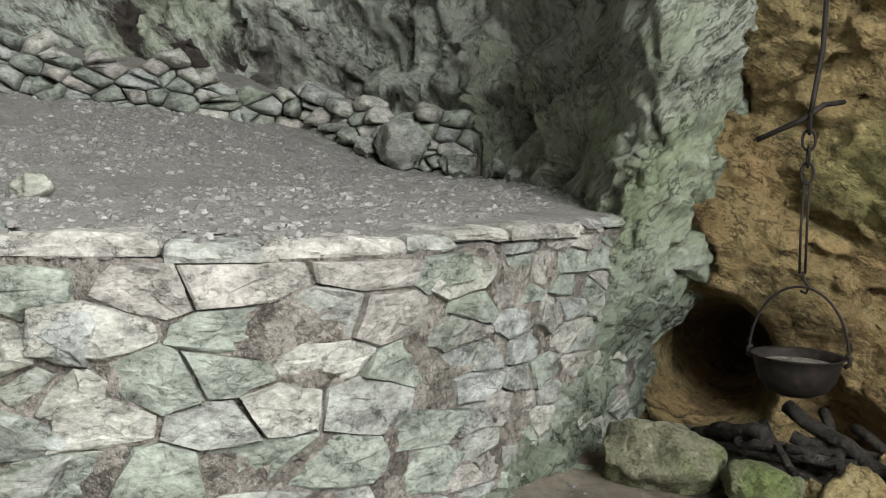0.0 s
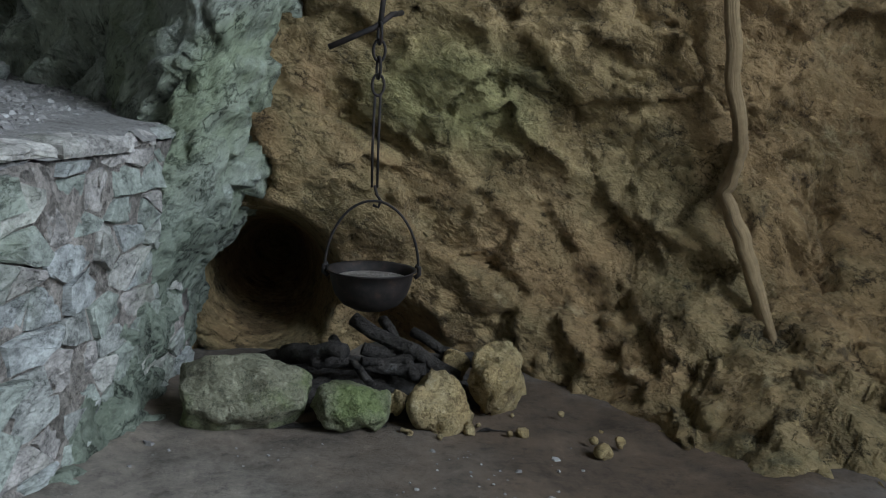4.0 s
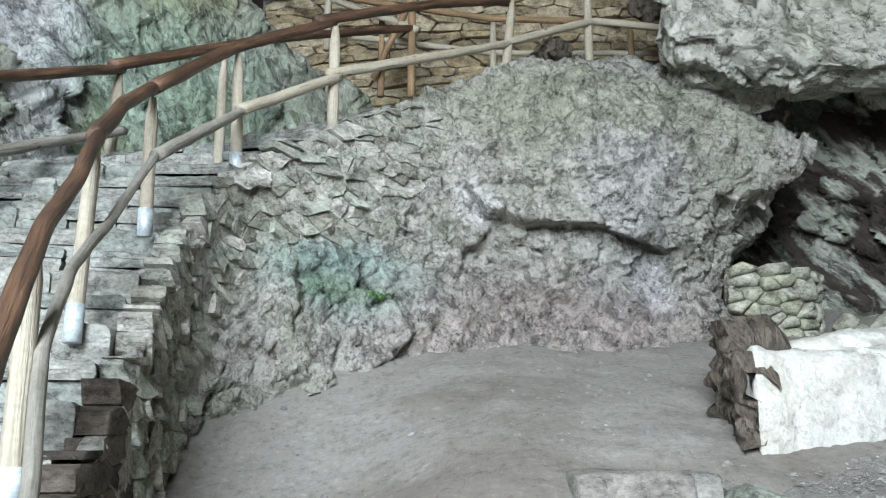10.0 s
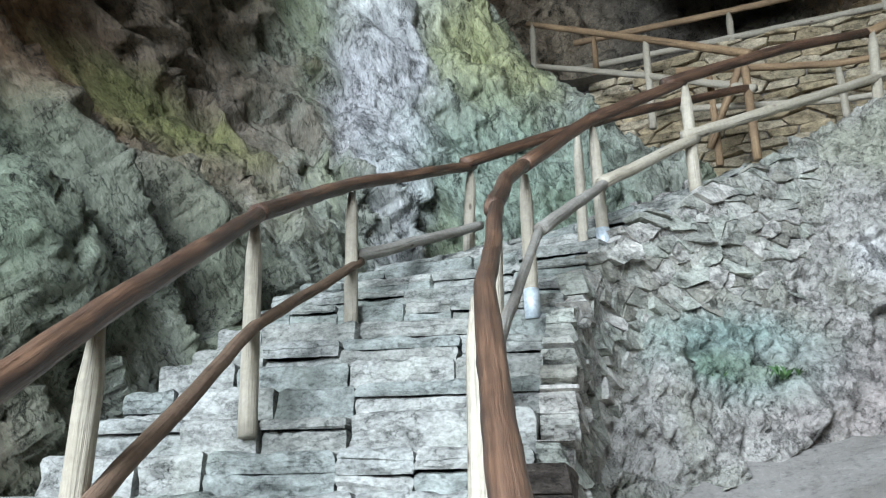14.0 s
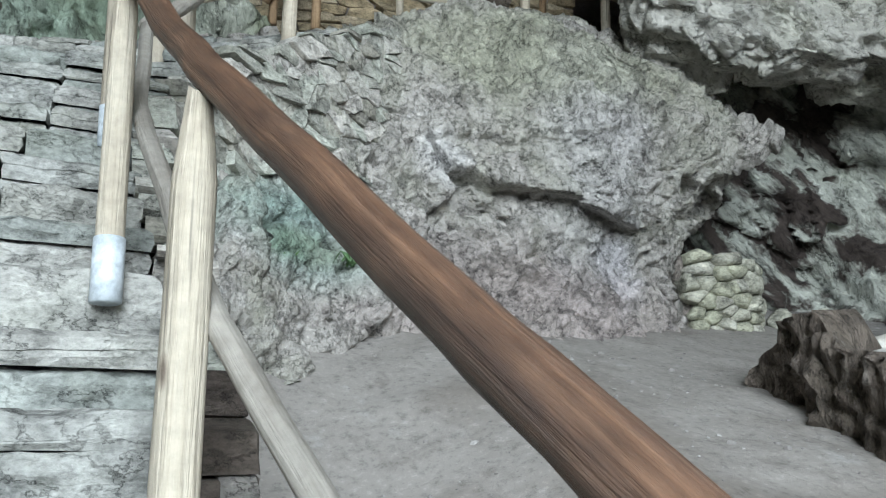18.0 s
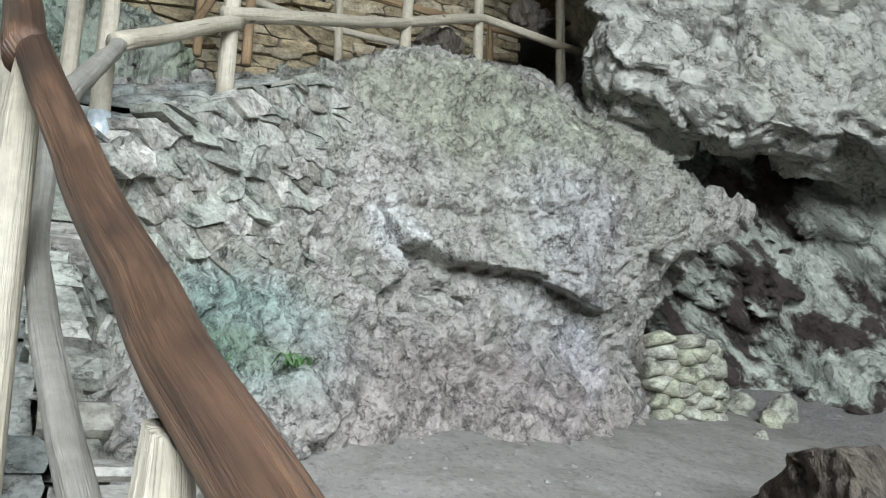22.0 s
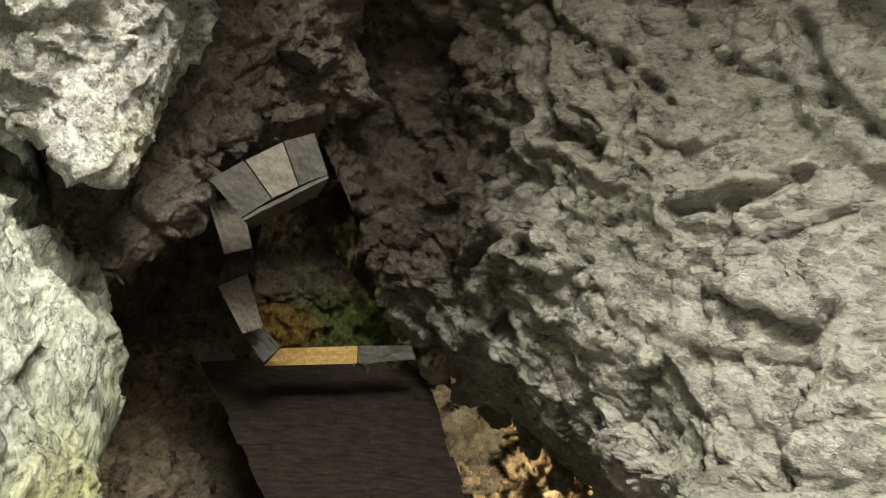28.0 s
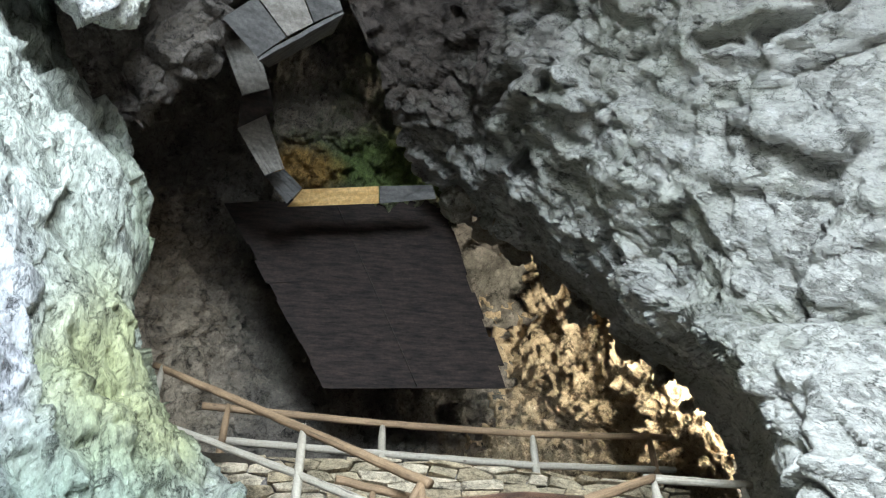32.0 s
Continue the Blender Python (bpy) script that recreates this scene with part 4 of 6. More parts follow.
sheet("ceiling_rock_side", [
    [(-9.81, -3.96, 12.48), (-9.73, -3.52, 13.48), (-9.51, -2.99, 14.63), (-8.96, -2.13, 15.08), (-8.45, -0.81, 15.83)],
    [(-8.85, -3.67, 10.72), (-8.68, -3.33, 11.42), (-8.35, -2.91, 12.41), (-8.02, -2.32, 13.20), (-7.38, -1.19, 14.14)],
    [(-8.65, -4.28, 11.00), (-7.98, -3.58, 12.06), (-7.41, -3.01, 12.72), (-6.93, -2.36, 13.28), (-6.56, -1.47, 14.22)],
    [(-6.86, -5.09, 11.91), (-6.49, -4.02, 12.53), (-6.01, -3.27, 12.98), (-5.63, -2.63, 13.44), (-5.05, -1.57, 13.96)],
    [(-3.35, -5.83, 12.06), (-2.98, -4.77, 12.68), (-2.70, -3.83, 13.11), (-2.52, -3.20, 13.36), (-2.23, -2.28, 13.49)]],
    150, 200, 0.26, 0.65, CEILING_ROCK, 14.0)
sheet("wall_hanging_rib", [
    [(-4.14, -6.35, 10.57), (-3.90, -5.43, 10.86), (-3.65, -4.48, 11.04), (-3.37, -3.39, 11.32), (-3.21, -2.78, 11.62), (-3.37, -3.12, 13.14)],
    [(-4.79, -6.18, 10.27), (-4.61, -5.31, 10.65), (-4.40, -4.30, 11.03), (-4.17, -3.27, 11.40), (-4.18, -3.03, 11.91), (-4.49, -3.41, 13.37)],
    [(-5.45, -6.02, 9.97), (-5.34, -5.16, 10.43), (-5.20, -4.29, 10.79), (-5.13, -3.50, 11.36), (-5.27, -3.30, 12.14), (-5.86, -3.79, 13.95)],
    [(-6.00, -5.73, 9.47), (-6.05, -5.00, 10.12), (-5.90, -4.20, 10.29), (-6.04, -3.59, 11.09), (-6.29, -3.34, 11.94), (-7.05, -3.84, 13.67)],
    [(-6.45, -5.68, 9.37), (-6.50, -4.97, 9.90), (-6.55, -4.41, 10.20), (-6.65, -3.72, 10.15), (-7.00, -3.46, 10.99), (-7.72, -3.94, 12.35)],
    [(-6.80, -5.77, 9.51), (-6.85, -5.01, 10.01), (-6.90, -4.43, 10.17), (-7.00, -3.65, 9.72), (-7.35, -3.48, 10.51), (-8.15, -3.96, 11.82)],
    [(-7.51, -6.61, 10.93), (-7.50, -5.65, 11.44), (-7.53, -5.04, 11.67), (-7.87, -4.34, 11.70), (-7.84, -3.99, 11.81), (-7.74, -4.20, 11.81)]],
    130, 170, 0.15, 0.6, NOSE_ROCK, 6.0, bed=((0.1, 0.5, -0.85), 1.6))
sheet("wall_moss_lip", [
    [(-12.94, -2.09, 13.72), (-12.96, -1.28, 13.85), (-12.77, -0.58, 13.79), (-12.68, 0.13, 13.83), (-12.29, 1.13, 13.75)],
    [(-12.05, -2.13, 14.24), (-12.07, -1.31, 14.47), (-11.78, -0.62, 14.32), (-11.69, 0.10, 14.46), (-11.40, 0.90, 14.40)],
    [(-11.45, -2.22, 14.37), (-11.47, -1.49, 14.60), (-11.28, -0.79, 14.55), (-11.19, 0.01, 14.58), (-10.90, 0.72, 14.53)],
    [(-11.17, -2.35, 15.09), (-11.19, -1.52, 15.42), (-10.89, -0.83, 15.26), (-10.81, -0.11, 15.40), (-10.52, 0.69, 15.34)],
    [(-10.21, -2.48, 16.93), (-10.13, -1.65, 17.16), (-9.94, -0.86, 17.09), (-9.75, -0.14, 17.24), (-9.46, 0.65, 17.08)]],
    90, 70, 0.22, 0.45, MOSS_ROCK, 15.0)
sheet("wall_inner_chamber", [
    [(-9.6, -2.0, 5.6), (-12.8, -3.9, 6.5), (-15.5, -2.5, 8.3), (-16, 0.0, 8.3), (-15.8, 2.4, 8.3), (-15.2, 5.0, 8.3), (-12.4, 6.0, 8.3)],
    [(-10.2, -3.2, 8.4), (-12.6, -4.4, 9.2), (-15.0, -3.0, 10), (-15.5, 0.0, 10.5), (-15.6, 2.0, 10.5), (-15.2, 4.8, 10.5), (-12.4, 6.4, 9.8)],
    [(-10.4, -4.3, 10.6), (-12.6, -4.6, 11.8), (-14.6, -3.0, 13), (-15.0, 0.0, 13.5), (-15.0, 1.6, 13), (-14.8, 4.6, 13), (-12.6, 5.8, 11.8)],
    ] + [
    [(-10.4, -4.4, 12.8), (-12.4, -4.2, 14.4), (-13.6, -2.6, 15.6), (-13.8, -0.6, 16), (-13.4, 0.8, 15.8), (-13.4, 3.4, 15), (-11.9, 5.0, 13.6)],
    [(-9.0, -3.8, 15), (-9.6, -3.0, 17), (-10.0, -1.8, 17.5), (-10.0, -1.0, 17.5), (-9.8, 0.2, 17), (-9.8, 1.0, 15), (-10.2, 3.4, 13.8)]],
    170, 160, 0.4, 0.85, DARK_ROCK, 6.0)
# unseen dip at x = 3 added to hold the mouth's light off the roof
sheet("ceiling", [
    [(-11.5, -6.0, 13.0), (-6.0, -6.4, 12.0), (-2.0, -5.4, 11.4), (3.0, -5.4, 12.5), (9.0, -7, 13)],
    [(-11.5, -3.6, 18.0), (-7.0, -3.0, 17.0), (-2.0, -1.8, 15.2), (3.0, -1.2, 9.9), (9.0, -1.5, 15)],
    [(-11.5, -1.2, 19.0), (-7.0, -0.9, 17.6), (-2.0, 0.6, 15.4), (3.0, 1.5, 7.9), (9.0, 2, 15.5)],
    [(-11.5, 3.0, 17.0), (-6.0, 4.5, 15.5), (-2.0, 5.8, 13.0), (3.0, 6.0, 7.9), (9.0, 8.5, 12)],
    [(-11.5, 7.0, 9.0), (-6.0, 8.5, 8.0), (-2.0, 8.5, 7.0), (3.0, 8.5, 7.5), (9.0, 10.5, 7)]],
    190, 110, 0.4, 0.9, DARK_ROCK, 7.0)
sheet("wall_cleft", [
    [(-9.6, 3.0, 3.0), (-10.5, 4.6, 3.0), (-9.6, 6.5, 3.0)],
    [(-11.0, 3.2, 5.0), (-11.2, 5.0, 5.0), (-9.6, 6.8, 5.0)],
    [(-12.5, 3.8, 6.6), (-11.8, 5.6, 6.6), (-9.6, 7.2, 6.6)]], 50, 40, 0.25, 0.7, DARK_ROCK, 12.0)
# unseen rock added to keep the mouth's light off the hearth
sheet("wall_hearth_buttress", [
    [(4.6, 4.6, -0.4), (5.0, 2.0, -0.4), (6.2, 0.9, -0.4), (7.4, 2.4, -0.4), (8.0, 5.5, -0.4)],
    [(4.8, 4.8, 5.0), (5.1, 2.2, 5.0), (6.2, 1.0, 5.0), (7.4, 2.4, 5.0), (8.0, 5.5, 5.0)],
    [(5.0, 5.0, 12.5), (5.5, 3.2, 12.5), (6.2, 2.4, 12.5), (7.4, 3.2, 12.5), (8.0, 5.5, 12.5)]], 60, 70, 0.25, 0.7, BROWN_ROCK, 13.0)
sheet("wall_sunlit_gap", [
    [(-15.54, 2.09, 9.81), (-15.05, 3.15, 9.98), (-14.43, 4.10, 9.86), (-13.51, 4.79, 9.45), (-12.82, 5.50, 8.89)],
    [(-15.46, 2.03, 11.18), (-15.04, 3.18, 11.19), (-14.21, 4.20, 10.93), (-13.15, 4.75, 10.44), (-12.53, 5.45, 9.85)],
    [(-15.36, 1.95, 12.45), (-14.91, 3.15, 12.45), (-13.93, 4.17, 12.04), (-12.92, 4.69, 11.51), (-12.40, 5.50, 10.92)],
    [(-15.12, 1.82, 13.76), (-14.66, 3.08, 13.76), (-13.69, 4.17, 13.30), (-12.76, 4.76, 12.64), (-12.19, 5.59, 11.95)],
    [(-14.46, 1.57, 15.12), (-13.99, 2.87, 15.12), (-13.05, 4.01, 14.61), (-12.35, 4.75, 13.94), (-11.77, 5.60, 13.14)]],
    130, 110, 0.3, 0.5, WARM_LIT_ROCK, 16.0)
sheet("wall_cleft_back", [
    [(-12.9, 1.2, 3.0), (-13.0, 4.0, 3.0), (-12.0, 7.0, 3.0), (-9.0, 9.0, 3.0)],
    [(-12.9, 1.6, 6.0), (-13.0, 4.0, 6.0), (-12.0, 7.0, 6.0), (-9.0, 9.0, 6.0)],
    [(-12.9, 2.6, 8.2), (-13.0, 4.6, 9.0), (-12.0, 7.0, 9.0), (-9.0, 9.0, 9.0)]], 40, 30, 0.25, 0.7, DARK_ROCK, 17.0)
# plain rock that closes the passage to the mouth
sheet("wall_mouth_side", [
    [(2.0, -4.9, -0.3), (6.0, -5.5, -0.3), (13.0, -8.0, -0.3)],
    [(2.0, -5.0, 4.0), (6.0, -5.5, 4.0), (13.0, -8.0, 4.0)],
    [(2.0, -6.0, 11.5), (6.0, -6.4, 13), (13.0, -8.0, 15.0)]], 50, 40, 0.3, 0.9, GREY_ROCK, 9.0)
sheet("wall_mouth_hearth_side", [
    [(13.0, 6.0, -0.3), (9.0, 4.2, -0.3), (6.0, 2.6, -0.3)],
    [(13.0, 6.0, 4.0), (9.0, 4.6, 4.0), (6.0, 3.9, 4.0)],
    [(13.0, 6.0, 10.0), (9.0, 5.0, 9.5), (6.0, 3.3, 8.5)]], 50, 40, 0.3, 0.9, BROWN_ROCK, 10.0)


# ---- masonry tools ----
def cells(width, z0, z1, cw, ch, jitter, seed, holds):
    """Irregular cells of a rubble face as polygons of (s, z)."""
    rnd = random.Random(seed)
    k = ch / cw
    cols, rows_ = int(width / cw) + 2, int((z1 - z0) / ch) + 2
    pts = {(i, j): ((i + 0.5 * (j % 2) + rnd.uniform(-jitter, jitter)) * cw * k, z0 + (j + rnd.uniform(-jitter, jitter) * 0.42) * ch)
           for i in range(-2, cols + 1) for j in range(-2, rows_ + 1)}
    found = []
    for (i, j), (cx, cz) in pts.items():
        if not holds(cx / k, cz):
            continue
        poly = [(cx - 2 * ch, cz - 2 * ch), (cx + 2 * ch, cz - 2 * ch), (cx + 2 * ch, cz + 2 * ch), (cx - 2 * ch, cz + 2 * ch)]
        for di in range(-2, 3):
            for dj in range(-2, 3):
                other = pts.get((i + di, j + dj))
                if (di or dj) and other:
                    nx, nz = other[0] - cx, other[1] - cz
                    d = (nx * (cx + other[0]) + nz * (cz + other[1])) / 2
                    clipped = []
                    for (ax, az), (bx, bz) in zip(poly, poly[1:] + poly[:1]):
                        fa, fb = ax * nx + az * nz - d, bx * nx + bz * nz - d
                        if fa <= 0:
                            clipped.append((ax, az))
                        if fa * fb < 0:
                            f = fa / (fa - fb)
                            clipped.append((ax + f * (bx - ax), az + f * (bz - az)))
                    poly = clipped
                    if len(poly) < 3:
                        break
        if len(poly) >= 3:
            found.append([(x / k, z) for x, z in poly])
    return found


class Line:
    """A run of wall in plan: place and outward normal along it."""
    def __init__(self, points, flip=1):
        self.p = [Vector((*q, 0)) for q in points]
        self.fine = [spline(self.p, i / 200) for i in range(201)]
        self.at = [0.0]
        for a, b in zip(self.fine, self.fine[1:]):
            self.at.append(self.at[-1] + (b - a).length)
        self.length, self.flip = self.at[-1], flip

    def spot(self, s):
        s = min(max(s, 0), self.length)
        i = min(int(np.searchsorted(self.at, s)), 200)
        i = max(i, 1)
        a, b = self.fine[i - 1], self.fine[i]
        f = (s - self.at[i - 1]) / max(1e-6, self.at[i] - self.at[i - 1])
        d = (self.fine[min(i + 5, 200)] - self.fine[max(i - 6, 0)]).normalized()
        return a + (b - a) * f, Vector((d.y, -d.x, 0)) * self.flip


def rubble(parent, line, low, high, cw, ch, mat, seed, gap=0.012, proud=0.05, back=0.12, jitter=0.32, lean=0.0, uneven=0.5, cut=2, tilt=1.0, brow=0.0, rounded=0.0, ragged=False):
    """Fills the face between low(s) and high(s) with stones of their own, set on a line in plan. brow tips each stone's foot outwards; rounded domes it."""
    lo = min(low(s * line.length / 20) for s in range(21))
    hi = max(high(s * line.length / 20) for s in range(21))
    rnd = random.Random(seed + 1)
    made = []
    for poly in cells(line.length, lo, hi, cw, ch, jitter, seed, lambda s, z: 0.03 < s < line.length - 0.03 and low(s) - 0.3 * ch <= z <= high(s) + (-0.4 if ragged else 0.4) * ch):
        poly = [(x, min(max(z, low(cs) - 0.06), high(cs) + (0.5 * ch if ragged else 0.02))) for cs in [sum(p[0] for p in poly) / len(poly)] for x, z in poly]
        if max(p[1] for p in poly) - min(p[1] for p in poly) < 0.035:
            continue
        cx, cz = sum(p[0] for p in poly) / len(poly), sum(p[1] for p in poly) / len(poly)
        rim = []
        for (ax, az), (bx, bz) in zip(poly, poly[1:] + poly[:1]):
            for f in ([0, 0.5] if cut > 1 and math.hypot(bx - ax, bz - az) > 0.5 * ch else [0]):
                rim.append((ax + f * (bx - ax), az + f * (bz - az)))
        span = max(0.02, min(max(p[0] for p in rim) - min(p[0] for p in rim), max(p[1] for p in rim) - min(p[1] for p in rim)))
        wide_, tall_ = max(p[0] for p in rim) - min(p[0] for p in rim), max(p[1] for p in rim) - min(p[1] for p in rim)
        shrink, squash = max(0.5, 1 - 2 * gap / wide_), max(0.5, 1 - 2 * gap / tall_)
        out = proud * (1 + uneven * rnd.uniform(-1, 1))
        tip = rnd.uniform(-0.22, 0.22) * tilt, rnd.uniform(-0.22, 0.22) * tilt - brow
        bm = bmesh.new()
        rings = []
        base, normal = line.spot(cx)
        origin = Vector((base.x, base.y, cz))
        dome = rounded * min(0.12, span * 0.4)
        for scale, depth, rough in ((shrink, -back, 0), (shrink, out * 0.6 - dome * 0.7, 0.06), (shrink * (0.95 - 0.07 * rounded), out * 0.96 - dome * 0.1, 0.1), (shrink * 0.6, out * 1.02 + dome * 0.35, 0.14), (shrink * 0.25, out * 1.04 + dome * 0.45, 0.12)):
            ring = []
            for x, z in rim:
                u, w = (x - cx) * scale, (z - cz) * scale * squash / shrink
                u += rough * span * rnd.uniform(-0.5, 0.5)
                w += rough * span * rnd.uniform(-0.5, 0.5)
                d = depth + (0 if depth < 0 else (u * tip[0] + w * tip[1]) + rough * 0.25 * span * rnd.uniform(-1, 1))
                b, n = line.spot(cx + u)
                ring.append(bm.verts.new(Vector((b.x, b.y, cz + w)) + n * (d + lean * (cz + w - lo)) - origin))
            rings.append(ring)
        m = len(rim)
        for a, b in zip(rings, rings[1:]):
            for q in range(m):
                bm.faces.new((a[q], a[(q + 1) % m], b[(q + 1) % m], b[q]))
        bm.faces.new(rings[-1])
        bmesh.ops.recalc_face_normals(bm, faces=bm.faces)
        ob = obj("stone", bm, mat, parent, smooth=rounded > 0.5)
        ob.location = origin
        made.append(ob)
    return made


def backing(name, line, low, high, mat, lean=0.0, inset=0.0, thick=0.35, label=""):
    """The mortared core of a wall behind its stones."""
    bm = bmesh.new()
    n = max(8, int(line.length / 0.12))
    lo = min(low(s * line.length / 20) for s in range(21))
    rows_ = []
    for i in range(n + 1):
        s = line.length * i / n
        b, nn = line.spot(s)
        z0, z1 = low(s) - 0.15, max(low(s) + 0.02, high(s))
        col = []
        for q in range(9):
            z = z0 + (z1 - z0) * q / 8
            w = b + nn * (lean * (z - lo) - inset + 0.02 * noise.noise(Vector((s * 4, z * 4, 3))))
            col.append(bm.verts.new((w.x, w.y, z)))
        w = b - nn * thick
        col.append(bm.verts.new((w.x, w.y, z1)))
        col.append(bm.verts.new((w.x, w.y, z0)))
        rows_.append(col)
    for a, b in zip(rows_, rows_[1:]):
        for q in range(10):
            bm.faces.new((a[q], b[q], b[q + 1], a[q + 1]))
    bm.faces.new(rows_[0])
    bm.faces.new(rows_[-1][::-1])
    bmesh.ops.recalc_face_normals(bm, faces=bm.faces)
    return tagged(obj(name, bm, mat), label, kind="structure")


# ---- terrace retaining wall ----
TERRACE = Line([(-0.42, 4.9), (-0.5, 4.2), (-0.62, 3.4), (-0.76, 2.72), (-1.06, 2.24), (-1.5, 1.82), (-2.1, 1.62), (-2.81, 1.55), (-3.5, 1.42), (-4.2, 1.32)], -1)


def terrace_top(s):
    p, _ = TERRACE.spot(s)
    return terrace_z(p.x, p.y) - 0.03


def terrace_foot(s):
    p, n = TERRACE.spot(s)
    return floor_z(p.x, p.y) - 0.02


wall = backing("wall_terrace_retaining", TERRACE, terrace_foot, lambda s: terrace_top(s) - 0.03, MORTAR, 0.0, -0.016)


def terrace_run(s0, s1, cw, ch, seed, proud, jitter, rounded=0.0):
    """One stretch of the retaining wall's face, its stones of one size."""
    inside = lambda s: s0 <= s < s1
    rubble(wall, TERRACE, lambda s: terrace_foot(s) + 0.02 if inside(s) else 99, lambda s: terrace_top(s) - 0.06 if inside(s) else -99, cw, ch, STONE, seed, 0.006, proud, 0.12, jitter, 0, 0.6, rounded=rounded)


terrace_run(0.0, 1.75, 0.25, 0.125, 11, 0.028, 0.5)
terrace_run(1.65, 3.2, 0.36, 0.17, 14, 0.036, 0.55)
terrace_run(3.1, 9.0, 0.23, 0.17, 12, 0.042, 0.56, 0.45)

# ---- low dry-stone wall at the back of the terrace ----
LOW = Line([(-5.75, 4.15), (-5.0, 4.85), (-4.55, 5.6), (-4.1, 6.15), (-3.4, 6.2), (-2.9, 6.15), (-2.3, 6.3)])


def low_foot(s):
    p, _ = LOW.spot(s)
    return terrace_z(p.x, p.y) - 0.03


def low_top(s):
    return low_foot(s) + table([(0, 0.48), (1.5, 0.5), (2.6, 0.42), (3.4, 0.5), (4.2, 0.55), (5.0, 0.2)], s) + 0.06 * math.sin(s * 5)


low = backing("wall_low_dry_stone", LOW, low_foot, lambda s: low_top(s) - 0.1, MORTAR, 0, 0.06, 0.3)
rubble(low, LOW, low_foot, low_top, 0.2, 0.125, STONE, 21, 0.004, 0.09, 0.16, 0.95, 0, 0.8, 2, 1.4, 0.1, 0.85, True)
for k, (x, y, sx, sy, sz, mat) in enumerate([(-2.8, 5.98, 0.27, 0.2, 0.24, STONE), (-2.35, 6.12, 0.15, 0.13, 0.12, STONE), (-3.2, 6.0, 0.12, 0.1, 0.1, STONE), (-2.05, 6.2, 0.17, 0.12, 0.1, STONE),
                                             (-1.8, 6.05, 0.1, 0.09, 0.07, STONE)]):
    tagged(boulder("loose_stone", (x, y, terrace_z(x, y) + sz * 0.75), (sx, sy, sz), (0, 10 * k, 40 * k), mat, 0.04, 0.25, 30 + k, 4),
           "rounded mossy grey stone at the low dry-stone wall", "stone", "stones at the low wall")

PILLAR = Line([(-7.9, 2.95), (-7.84, 3.25), (-7.88, 3.65), (-8.15, 3.95)], 1)
pillar = backing("wall_dry_stone_pillar", PILLAR, lambda s: 2.4, lambda s: 3.32 - 0.1 * s, MORTAR, 0, 0.05, 0.4)
rubble(pillar, PILLAR, lambda s: 2.4, lambda s: 3.5 - 0.15 * s, 0.19, 0.125, PILLAR_STONE, 51, 0.003, 0.07, 0.16, 0.9, 0, 0.6, 2, 1.2, 0.0, 0.8, True)
for k, (x, y, r) in enumerate([(-7.85, 4.45, 0.17), (-7.7, 4.15, 0.1), (-8.1, 4.2, 0.12), (-7.3, 3.6, 0.07)]):
    tagged(boulder("fallen_stone", (x, y, ground_z(x, y) + r * 0.5), (r, r * 0.9, r), (0, 20 * k, 50 * k), PILLAR_STONE, 0.03, 0.2, 90 + k, 4),
           "pale angular stone fallen beside the dry-stone pillar", "stone", "fallen stones by the pillar")

